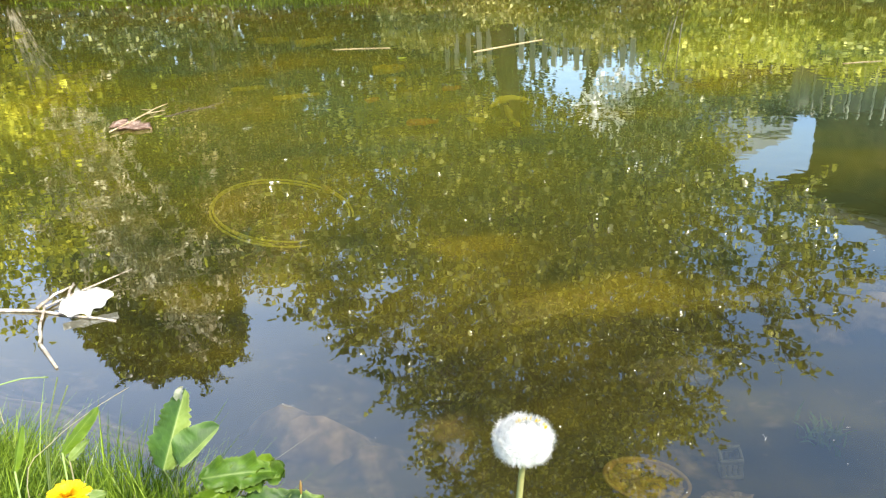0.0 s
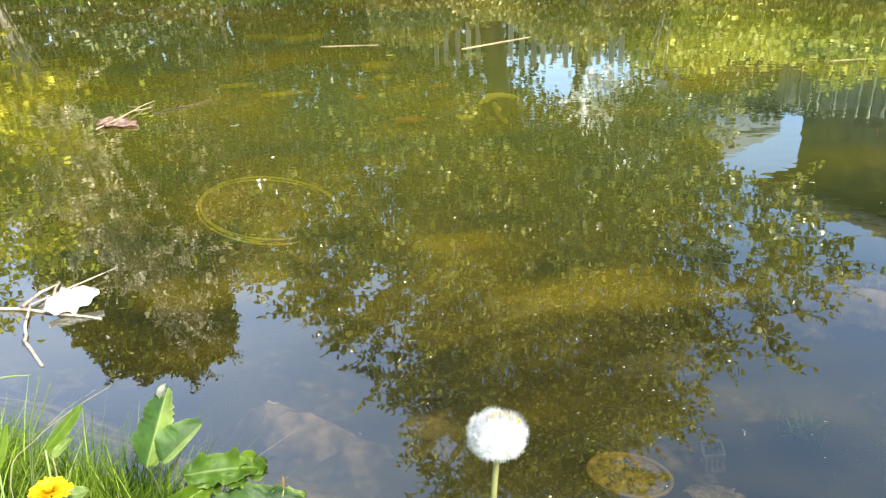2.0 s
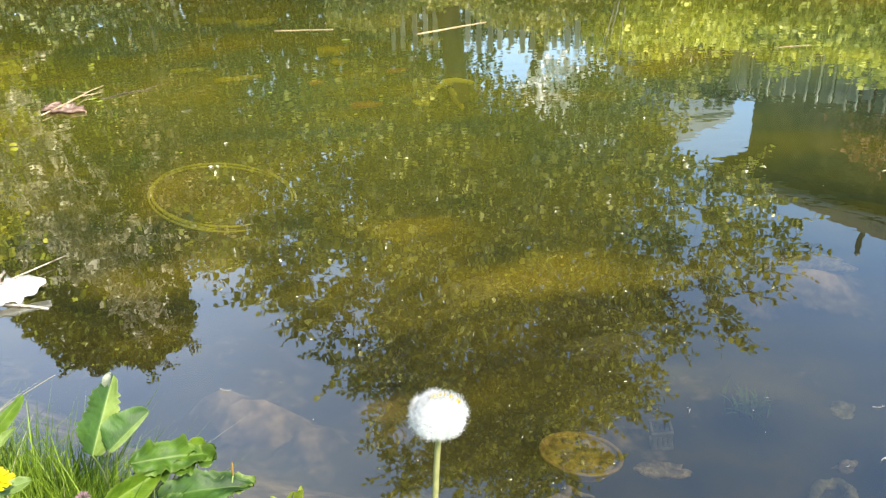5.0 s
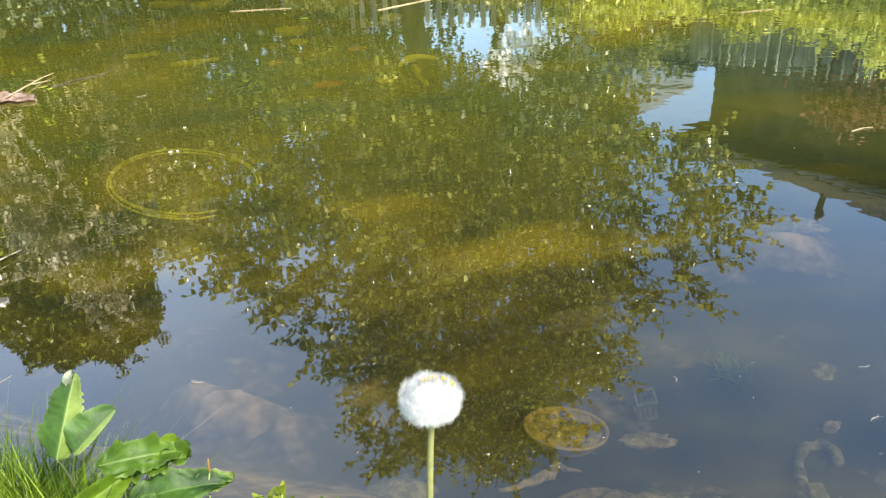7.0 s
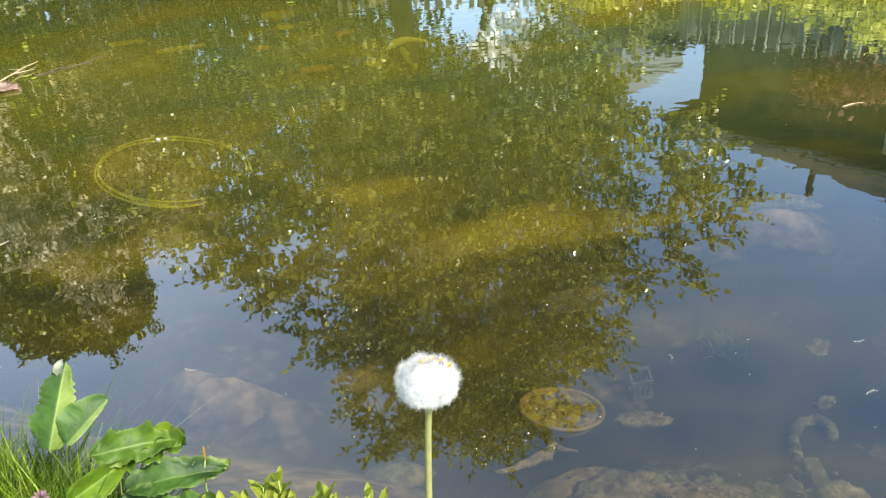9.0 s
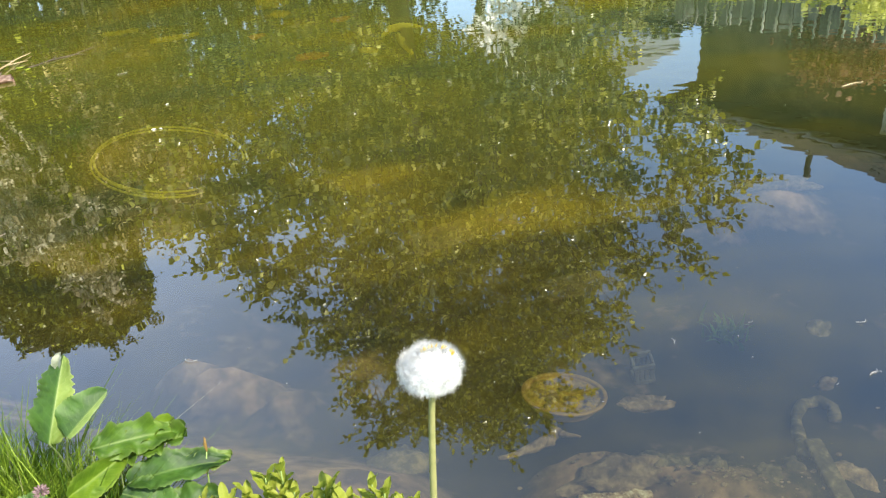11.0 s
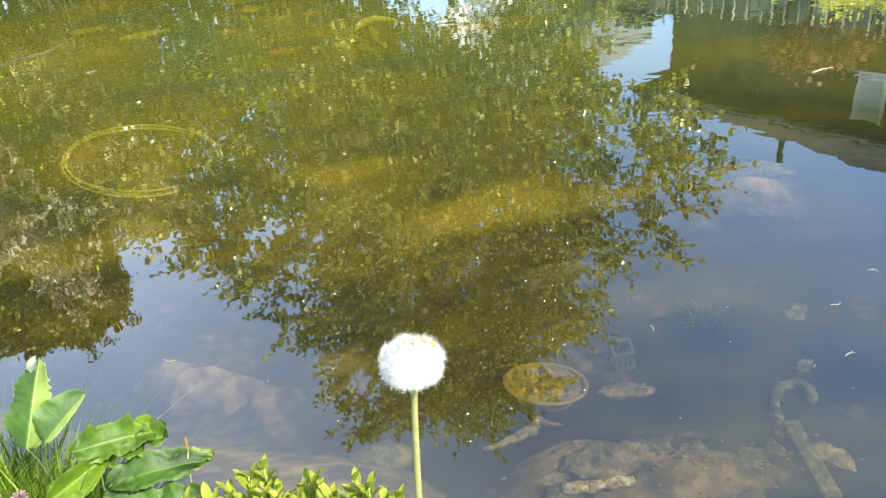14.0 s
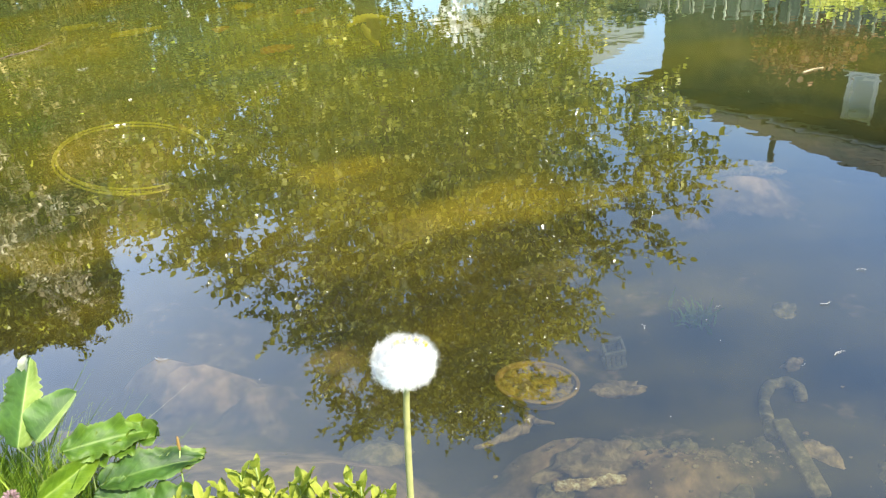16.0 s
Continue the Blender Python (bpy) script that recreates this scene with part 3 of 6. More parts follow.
CROWN = [(0.9, 1.4, 1.7), (1.6, 1.45, 2.8), (2.3, 1.5, 3.3), (3.1, 1.5, 3.5), (3.8, 1.6, 3.45), (4.4, 1.6, 3.05), (5.0, 1.5, 2.65), (5.7, 1.4, 2.25), (6.4, 1.4, 1.9), (6.9, 1.55, 1.5), (7.25, 1.7, 0.7)]  # height, middle, half width


def spray_tree(base, middle_y, profile, tips, seed, leaf, leaf_mat, bark, label):
    """A broad tree: limbs forking out to many branch ends, each with a fan of sprigs set with alternate leaves."""
    rng = np.random.default_rng(seed)
    base, prof = np.array(base, float), np.array(profile)
    root = empty("tree", base, label, "tree")

    def crown_at(z):
        return np.interp(z, prof[:, 0], prof[:, 1]), np.interp(z, prof[:, 0], prof[:, 2])
    u = np.linspace(0, 1, 18)
    line = np.stack([base[0] + (1.45 - base[0]) * u + 0.10 * np.sin(u * 6 + 1), base[1] + (middle_y - base[1]) * u + 0.08 * np.cos(u * 5), base[2] + (6.9 - base[2]) * u], 1)
    r = 0.15 * (1 - 0.9 * u) + 0.006
    part("trunk", tube("trunk", line - base, r, 10), bark, root)
    nodes, rad = line[3:], r[3:]
    # branch ends: few inside, many near the outside, kept apart from one another
    want = []
    while len(want) < tips:
        z = rng.uniform(prof[0, 0], prof[-1, 0])
        c, w = crown_at(z)
        a, k = rng.uniform(0, 2 * math.pi), rng.uniform(0.02, 1.0) ** 0.55
        lump = 1 + 0.10 * math.sin(2.3 * a + z * 1.7) + 0.08 * math.sin(5.1 * a - 3.3 * z)
        if rng.random() > w / 3.4:
            continue
        p = np.array([c + w * k * lump * math.cos(a) * 0.90, middle_y + w * k * lump * math.sin(a) * 0.62, z])
        if p[0] < -0.2 and 2.4 < p[2] < 3.35 and rng.random() < 0.5:  # a thin place in the crown
            continue
        if p[2] < 1.6 and 0.7 < p[0] < 2.6:  # bare below, where the fence stands
            continue
        if all(np.sum((p - q) ** 2) > 0.045 for q in want):
            want.append(p)
    for p in zip(rng.uniform(-2.05, -0.6, 26), middle_y + rng.normal(size=26) * 0.7, rng.uniform(2.0, 3.8, 26)):  # a lower bough thick with leaves
        want.append(np.array(p))
    heart = np.array([1.5, middle_y, 3.3])
    want.sort(key=lambda p: np.linalg.norm(p - heart))
    limbs, twigs, at, way, size = [], [], [], [], []
    for p in want:
        d = np.linalg.norm(nodes - p, axis=1) + 0.5 * np.maximum(nodes[:, 2] - p[2] + 0.2, 0)
        k = int(np.argmin(d))
        a = nodes[k]
        span = np.linalg.norm(p - a)
        mid = (a + p) / 2 + rng.normal(size=3) * span * 0.08 - np.array([0, 0, 0.06 * span])
        limb = np.array([a, (a + mid) / 2 + rng.normal(size=3) * span * 0.02, mid, (mid + p) / 2, p])
        r0 = min(rad[k] * 0.8, 0.008 + 0.022 * span)
        rr = np.linspace(r0, max(r0 * 0.5, 0.005), 5)
        limbs.append((limb - base, rr))
        nodes, rad = np.concatenate([nodes, limb[2:]]), np.concatenate([rad, rr[2:]])
        c, w = crown_at(p[2])
        out = np.array([(p[0] - c) / w, 0.8 * (p[1] - middle_y) / w, 0.35 + 0.25 * max(p[2] - 5.5, 0)])
        reach = min(1.0, math.hypot(out[0], out[1]) + 0.25 * max(p[2] - 5.5, 0))
        for f in range(rng.integers(5, 9)):
            way_out = out / (np.linalg.norm(out) + 1e-6) + rng.normal(size=3) * np.array([0.62, 0.62, 0.50])
            way_out /= np.linalg.norm(way_out)
            l = rng.uniform(0.26, 0.56) * (0.8 + 0.35 * reach)
            start = limb[3] + (limb[4] - limb[3]) * rng.uniform(-0.6, 1.0)
            v = np.linspace(0, 1, 6)[:, None]
            sprig = start + way_out * l * v + np.array([0, 0, -0.10 * l]) * v ** 2 + rng.normal(size=3) * 0.05 * l * np.sin(math.pi * v)
            twigs.append((sprig - base, np.linspace(0.006, 0.002, 6)))
            side = np.cross(way_out, rng.normal(size=3))
            side /= np.linalg.norm(side)
            n = int(rng.integers(8, 14))
            for q in range(n):
                x = 0.15 + 0.85 * (q + rng.uniform(-0.3, 0.3)) / (n - 1)
                at.append(np.array([np.interp(x, v[:, 0], sprig[:, m]) for m in range(3)]))
                sgn = 1 if q % 2 else -1
                way.append(way_out * 0.45 + side * sgn * 0.9 + rng.normal(size=3) * 0.35 + np.array([0, 0, -0.25]) if q < n - 1 else way_out)
                size.append(leaf * (0.62 + 0.42 * reach * reach) * rng.uniform(0.7, 1.15))
    part("branches", many_tubes("branches", limbs, 5), bark, root)["kind"] = "stuff"
    part("sprigs", many_tubes("sprigs", twigs, 3), bark, root)["kind"] = "stuff"
    # leaves on the short inner shoots
    n = 44000
    z = rng.uniform(1.65, 7.0, n)
    c, w = crown_at(z)
    a, k = rng.uniform(0, 2 * math.pi, n), 0.66 * rng.uniform(0, 1, n) ** 0.5
    inner = np.stack([c + w * k * np.cos(a), middle_y + 0.15 + 0.6 * w * k * np.sin(a), z], 1)
    inner = inner[wobble(inner[:, 0] + inner[:, 1], inner[:, 2] - inner[:, 1], 3.2, seed) > -0.30]
    inner = inner[(inner[:, 0] > -0.25) | (inner[:, 2] > 3.4)]
    at, way, size = np.array(at), np.array(way), np.array(size)
    at, way = np.concatenate([at, inner]), np.concatenate([way, rng.normal(size=inner.shape)])
    size = np.concatenate([size, leaf * rng.uniform(0.5, 0.95, len(inner))])
    part("crown", leaf_mesh("crown", at - base, way, size, rng, 1.0, 0.45), leaf_mat, root, soft=False)["kind"] = "stuff"
    return root


spray_tree((0.7, 9.6, 0.15), 8.95, CROWN, 720, 11, 0.088, M_TREE_LEAF, M_BARK, "broad round-crowned tree with olive green leaves beside the pond")
grow_tree("back_tree", (2.9, 12.6, 0.2), (2.0, 12.3, 3.7), (2.6, 1.0, 1.8), 1.65, 420, 0.085, M_DARK_LEAF, M_BARK, 15, "dark leafy tree standing behind the picket fence", per=60, trunk_r=0.12, spread=0.2)
grow_tree("dark_tree", (-4.6, 11.8, 0.15), (-4.78, 11.65, 3.68), (1.40, 1.05, 2.98), 2.6, 1250, 0.052, M_DARK_LEAF, M_BARK, 21, "dense dark green tree rising above the shrubs", per=70, trunk_r=0.13, spread=0.055, power=0.30, core=85000, square=3.0)


def arching_shrub(base, seed):
    """A shrub of long arching stems, thickly set with pale blossom along their upper parts."""
    rng = np.random.default_rng(seed)
    base = np.array(base)
    root = empty("blossom_shrub", base, "pale grey-white blossoming shrub with long arching stems", "shrub")
    at, way, lines = [], [], []
    for k in range(30):
        tip = np.array([rng.uniform(-0.3, 2.0), rng.uniform(-0.7, 0.5), 0])
        tip[2] = 2.2 + 1.15 * tip[0] + rng.uniform(-0.5, 0.6)
        u = np.linspace(0, 1, 16)[:, None]
        bow = np.array([0.25 * rng.normal(), 0.2 * rng.normal(), 0.35])
        line = tip * u + bow * np.sin(math.pi * u) + 0.03 * np.sin(u * 17 + k) * rng.normal(size=3)
        r = np.linspace(0.015, 0.005, 16)
        if k < 8:
            part("stem", tube("stem", line, r, 7), M_GREY_BARK, root)
        else:
            lines.append((line, r * 0.7))
        for s in range(9):
            v = rng.uniform(0.25, 1.0)
            a = np.array([np.interp(v, u[:, 0], line[:, c]) for c in range(3)])
            e = a + rng.normal(size=3) * np.array([0.28, 0.25, 0.22])
            w = np.linspace(0, 1, 5)[:, None]
            lines.append((a + (e - a) * w + 0.03 * rng.normal(size=3) * np.sin(math.pi * w), np.linspace(0.008, 0.003, 5)))
            m = 60
            at.append(a + (e - a) * rng.uniform(0.1, 1.1, (m, 1)) + rng.normal(size=(m, 3)) * 0.022)
            way.append(rng.normal(size=(m, 3)))
        m = 130
        v = rng.uniform(0.3, 1.02, m)
        at.append(np.stack([np.interp(v, u[:, 0], line[:, c]) for c in range(3)], 1) + rng.normal(size=(m, 3)) * 0.035)
        way.append(rng.normal(size=(m, 3)))
    part("twigs", many_tubes("twigs", lines, 4), M_GREY_BARK, root)["kind"] = "stuff"
    at, way = np.concatenate(at), np.concatenate(way)
    part("blossom", leaf_mesh("blossom", at, way, 0.052 * rng.uniform(0.5, 1.3, len(at)), rng, 1.0, 0.3), M_GREY, root, "pale grey-white blossom", soft=False)["kind"] = "stuff"


arching_shrub((-5.15, 9.95, 0.15), 31)
grow_tree("brown_shrub", (-3.0, 11.3, 0.15), (-2.95, 11.3, 2.9), (1.1, 0.7, 2.05), 2.4, 600, 0.06, M_BROWN, M_GREY_BARK, 35, "dense brownish green shrub beside the pale blossom", "shrub", per=30, trunk_r=0.06, stems=3, spread=0.10, core=7000)
grow_tree("yellow_shrub", (-6.3, 9.6, 0.15), (-5.75, 9.3, 1.9), (1.4, 1.5, 2.2), 1.8, 380, 0.092, M_BUSH, M_BARK, 41, "sunlit yellow-green shrub on the pond bank", "shrub", per=36, trunk_r=0.06, stems=4, spread=0.14)
grow_tree("copper_shrub", (6.2, 8.4, 0.2), (6.15, 8.4, 1.85), (0.62, 0.5, 0.62), 1.2, 150, 0.075, M_RED_LEAF, M_BARK, 51, "reddish copper-leaved shrub behind the board fence", "shrub", per=34, trunk_r=0.05, stems=3, spread=0.13)


def hedge(name, line, height, depth, n, leaf, mat, seed, label):
    """A ragged hedge along a line of places: leaves over an uneven bank of growth."""
    rng = np.random.default_rng(seed)
    L = np.array(line, float)
    seg = np.linalg.norm(np.diff(L, axis=0), axis=1)
    cum = np.concatenate([[0], np.cumsum(seg)])
    s = rng.uniform(0, cum[-1], n)
    x, y = np.interp(s, cum, L[:, 0]), np.interp(s, cum, L[:, 1])
    top = height * (1 + 0.22 * wobble(s, s * 0, 1.3, seed) + 0.12 * wobble(s, s * 0, 4.0, seed + 2))
    z = top * rng.uniform(0.02, 1, n) ** 0.8
    a = rng.uniform(0, 2 * math.pi, n)
    bulge = depth * (0.75 + 0.3 * wobble(s * 1.5, z * 2, 2.0, seed + 5)) * np.sqrt(np.clip(1.05 - (z / top) ** 3, 0.05, 1))
    r = bulge * rng.uniform(0.6, 1, n)
    at = np.stack([x + np.cos(a) * r, y + np.sin(a) * r, z + 0.12], 1)
    way = np.stack([np.cos(a), np.sin(a), rng.normal(size=n) * 0.6 - 0.2], 1) + rng.normal(size=(n, 3)) * 0.5
    ob = part(name, leaf_mesh(name, at, way, leaf * rng.uniform(0.6, 1.2, n), rng, 1.0, 0.4), mat, soft=False)
    return tagged(ob, label, "hedge", kind="stuff")


hedge("hedge", [(-9, 12.5), (-3, 12.6), (0.0, 12.4), (1.45, 12.2)], 3.7, 0.9, 34000, 0.10, M_HEDGE, 5, "tall dark green hedge behind the pond")
hedge("far_hedge", [(-17, 19), (-8, 20), (1.2, 20)], 5.2, 1.5, 10000, 0.32, M_HEDGE, 9, "dark belt of trees far behind the pond")
hedge("hedge", [(3.9, 11.2), (6.4, 12.2)], 2.25, 0.5, 10000, 0.09, M_HEDGE, 7, "low dark green hedge behind the board fence")
hedge("hedge", [(-8.5, 14), (-8.0, 9.0), (-5.5, 4.0), (-4.5, 1.0)], 2.2, 0.8, 10000, 0.13, M_BUSH, 6, "sunlit yellow-green hedge along the pond side")


grow_tree("white_shrub", (2.6, 8.3, 0.12), (2.08, 7.35, 1.20), (0.36, 0.3, 0.42), 0.45, 150, 0.05, M_HEDGE, M_GREY_BARK, 61, "dark green shrub with small white flowers by the fence", "shrub", per=30, trunk_r=0.016, stems=3, spread=0.10)
rng = np.random.default_rng(62)
u = np.clip(rng.uniform(-0.9, 1, 640), 0, 1)[:, None] ** 1.3  # most of the flowers crowd low down, the rest trail up one bough
d = rng.normal(size=(640, 3))
at = np.array([-0.93, -0.95, 0.84]) + u * np.array([0.58, 0.2, 0.65]) + d * (np.array([0.14, 0.15, 0.12]) * (1 - 0.35 * u))
part("blossom", leaf_mesh("blossom", at, d, 0.055, rng, 0.9, 0.3), M_WHITE_BLOSSOM, bpy.data.objects["white_shrub"], "small white blossoms", soft=False)["kind"] = "stuff"


def bank_grass(name, n, h, width, mat, seed, near, far, x_range, label, lean=0.3):
    rng = np.random.default_rng(seed)
    X, Y = rng.uniform(x_range[0], x_range[1], n * 12), rng.uniform(3.0, 12.5, n * 12)
    s = shore_distance(X, Y)
    keep = (s < near) & (s > far) & (wobble(X, Y, 3.0, seed) > -0.5)
    X, Y = X[keep][:n], Y[keep][:n]
    roots = np.stack([X, Y, ground_height(X, Y) - 0.01], 1)
    hh = h * rng.uniform(0.4, 1.1, len(X)) * (1 + 0.35 * wobble(X, Y, 2.2, seed + 1))
    ob = part(name, blades(name, roots, hh, width, rng, lean), mat, soft=False)
    return tagged(ob, label, "grass", kind="stuff")


bank_grass("bank_grass", 5000, 0.45, 0.018, M_BANK_GRASS, 71, 0.02, -0.8, (2.3, 7.0), "tall sunlit yellow-green grass on the far bank")
bank_grass("bank_grass", 6000, 0.16, 0.014, M_GRASS, 72, 0.02, -1.2, (-8.0, 1.8), "short green grass along the far edge of the pond")


def bank_herbs(name, n, x_range, h, leaf, mat, seed, label):
    """Broad-leaved herbs growing thickly out of the far bank."""
    rng = np.random.default_rng(seed)
    X, Y = rng.uniform(x_range[0], x_range[1], n * 10), rng.uniform(3.0, 10.5, n * 10)
    s = shore_distance(X, Y)
    ok = (s < 0.05) & (s > -0.7)
    X, Y = X[ok][:n], Y[ok][:n]
    top = h * (1 + 0.75 * wobble(X, Y, 2.5, seed) + 0.35 * wobble(X, Y, 7.0, seed + 4))
    at = np.stack([X, Y, ground_height(X, Y) + np.maximum(top, 0.1) * rng.uniform(0.1, 1, len(X))], 1)
    way = rng.normal(size=(len(X), 3)) + np.array([0, -0.5, 0.1])
    ob = part(name, leaf_mesh(name, at, way, leaf * rng.uniform(0.5, 1.3, len(X)), rng, 0.9, 0.35), mat, soft=False)
    return tagged(ob, label, "herbs", kind="stuff")


bank_herbs("bank_herbs", 22000, (2.3, 7.0), 0.82, 0.062, M_HERB, 81, "sunlit broad-leaved herbs crowding the far bank")


bank_herbs("bank_herbs", 9000, (-0.6, 2.6), 0.42, 0.05, M_BANK_HERB, 82, "low green and straw-coloured herbs before the picket fence")


bank_herbs("bank_herbs", 9000, (-6.4, -2.4), 0.65, 0.06, M_HEDGE, 83, "olive green herbs along the far edge of the pond")


# ---- board fence ----
def board_fence(name, a, b, height, pitch, width, seed, label, batten=False, wood=None):
    rng = np.random.default_rng(seed)
    wood = wood or M_FENCE
    a, b = Vector(a), Vector(b)
    d = (b - a)
    length = d.length
    d.normalize()
    turn = math.atan2(d.y, d.x)
    root = empty(name, a, label, "fence")
    root.rotation_euler = (0, 0, turn)
    n = int(length / pitch)
    meshes = []
    for k in range(4):
        bmx = box_bm(width, 0.022, height * (1 - 0.03 * k), 0.005, (0, 0, height * (1 - 0.03 * k) / 2), 1)
        for v in bmx.verts:
            if v.co.z > height * 0.8:
                v.co.x *= 0.86
        me = from_bm("board", bmx)
        me.materials.append(wood)
        meshes.append(me)
    for i in range(n):
        ob = part("board", meshes[i % 4], M_FENCE, root, soft=False)
        ob.location = (i * pitch + rng.normal() * 0.006, -0.03 + rng.normal() * 0.004, 0.05)
        ob.rotation_euler = (rng.normal() * 0.012, rng.normal() * 0.012, rng.normal() * 0.14)
    # thin pale strips added over the joints as the boards' sunlit edges
    if batten:
        bb = box_bm(0.020, 0.018, height + 0.02, 0.004, (0, 0, height / 2), 1)
        strip = from_bm("batten", bb)
        strip.materials.append(M_LIT_EDGE)
        for i in range(n):
            ob = part("batten", strip, M_LIT_EDGE, root, soft=False)
            ob.location = ((i + 0.5) * pitch + rng.normal() * 0.005, -0.056, 0.05 + rng.normal() * 0.012)
            ob.rotation_euler = (0, rng.normal() * 0.012, 0)
    for z in (0.35, height - 0.3):
        part("rail", box_bm(length, 0.04, 0.08, 0.004, (length / 2, 0.012, z)), M_FENCE, root, soft=False)
    for i in range(int(length / 1.8) + 1):
        part("post", box_bm(0.09, 0.09, height + 0.05, 0.006, (i * 1.8, 0.08, (height + 0.05) / 2)), M_FENCE, root, soft=False)
    return root


board_fence("board_fence", (3.95, 8.35, 0.15), (7.0, 4.2, 0.15), 1.16, 0.13, 0.112, 3, "weathered grey vertical board fence behind the far bank", True)
board_fence("picket_fence", (0.2, 10.4, 0.15), (3.8, 9.4, 0.15), 0.98, 0.14, 0.075, 4, "low pale weathered picket fence at the end of the pond", wood=M_PICKET)
hedge("hedge", [(-2.8, 12.0), (-1.0, 11.6), (0.3, 11.2), (1.6, 10.9), (2.9, 10.6), (3.9, 10.3)], 1.22, 0.22, 17000, 0.055, M_HEDGE, 8, "low dark hedge close behind the picket fence")


# ---- house with hipped roof ----
def house():
    u, n = Vector((0.488, -0.873, 0)), Vector((0.873, 0.488, 0))
    corner = Vector((6.22, 13.77, 0.2)) + u * 0.55 + n * 0.35
    ang = math.atan2(u.y, u.x)
    root = empty("house", corner, "dark brown house with a hipped tiled roof behind the fence", "house")
    root.rotation_euler = (0, 0, ang)
    # along x: the length; along y: the depth (away from the pond)
    Lx, Ly, H, th = 11.0, 7.4, 3.92, 0.3
    wx, wz, ww, wh = 3.44, 3.08, 0.47, 0.76
    for k, (sx, sz, cx, cz) in enumerate([(wx, H, wx / 2, H / 2), (ww, wz, wx + ww / 2, wz / 2), (ww, H - wz - wh, wx + ww / 2, (H + wz + wh) / 2), (Lx - wx - ww, H, (Lx + wx + ww) / 2, H / 2)]):
        part("wall", box_bm(sx, th, sz, 0, (cx, th / 2, cz)), M_WALL, root, soft=False)
    part("wall", box_bm(Lx, th, H, 0, (Lx / 2, Ly - th / 2, H / 2)), M_WALL, root, soft=False)
    for x in (th / 2, Lx - th / 2):
        part("wall", box_bm(th, Ly - 2 * th, H, 0, (x, Ly / 2, H / 2)), M_WALL, root, soft=False)
    # roof: four sloping planes with thickness
    o, zr, t = 0.5, 2.3, 0.12
    A, B, C, D = Vector((-o, -o, H)), Vector((Lx + o, -o, H)), Vector((Lx + o, Ly + o, H)), Vector((-o, Ly + o, H))
    E, F = Vector((Ly / 2, Ly / 2, H + zr)), Vector((Lx - Ly / 2, Ly / 2, H + zr))
    b = bmesh.new()
    lo = [b.verts.new(v) for v in (A, B, C, D, E, F)]
    hi = [b.verts.new(v + Vector((0, 0, t))) for v in (A, B, C, D, E, F)]
    for q in ((0, 1, 5, 4), (1, 2, 5), (2, 3, 4, 5), (3, 0, 4)):
        b.faces.new([hi[i] for i in q])
        b.faces.new([lo[i] for i in reversed(q)])
    for i, j in ((0, 1), (1, 2), (2, 3), (3, 0)):
        b.faces.new([lo[i], lo[j], hi[j], hi[i]])
    roof = part("roof", b, M_ROOF, root, soft=False)
    # tile courses on the two slopes that face the pond
    for (p, q, e, f) in ((A, B, E, F), (D, A, E, E)):
        rows = 16
        for k in range(rows):
            s0, s1 = k / rows, min((k + 1.15) / rows, 1)
            up = Vector((0, 0, t + 0.012))
            c = [p.lerp(e, s0), q.lerp(f, s0), q.lerp(f, s1), p.lerp(e, s1)]
            bb = bmesh.new()
            vs = [bb.verts.new(c[0] + up + Vector((0, 0, 0.005))), bb.verts.new(c[1] + up + Vector((0, 0, 0.005))), bb.verts.new(c[2] + up), bb.verts.new(c[3] + up)]
            bb.faces.new(vs)
            vb = [bb.verts.new(v.co - Vector((0, 0, 0.005))) for v in vs]
            bb.faces.new(vb[::-1])
            for i in range(4):
                bb.faces.new([vs[i], vb[i], vb[(i + 1) % 4], vs[(i + 1) % 4]])
            part("tile_course", bb, M_ROOF, roof, soft=False)
    gut = part("gutter", tube("gutter", [A + Vector((0, -0.05, 0.02)), B + Vector((0, -0.05, 0.02))], 0.055, 8), M_METAL, root)
    pipe = A.lerp(E, 0.50)
    part("vent_pipe", tube("vent_pipe", [pipe + Vector((0, 0, -0.1)), pipe + Vector((0, 0, 0.5)), pipe + Vector((0, 0, 0.52)), pipe + Vector((0, 0, 0.62))], [0.055, 0.055, 0.085, 0.03], 10), M_METAL, roof)
    # window
    win = part("window", box_bm(ww - 0.02, 0.02, wh - 0.02, 0, (wx + ww / 2, 0.1, wz + wh / 2)), M_GLASS, root, soft=False)
    f = 0.06
    for sx, sz, cx, cz in [(ww, f, wx + ww / 2, wz + f / 2), (ww, f, wx + ww / 2, wz + wh - f / 2), (f, wh - 2 * f, wx + f / 2, wz + wh / 2), (f, wh - 2 * f, wx + ww - f / 2, wz + wh / 2)]:
        part("frame", box_bm(sx, 0.12, sz, 0.006, (cx, 0.03, cz)), M_WHITE, win, soft=False)
    part("sill", box_bm(ww + 0.12, 0.16, 0.05, 0.008, (wx + ww / 2, -0.05, wz - 0.027)), M_WHITE, win, soft=False)
    return root


house()


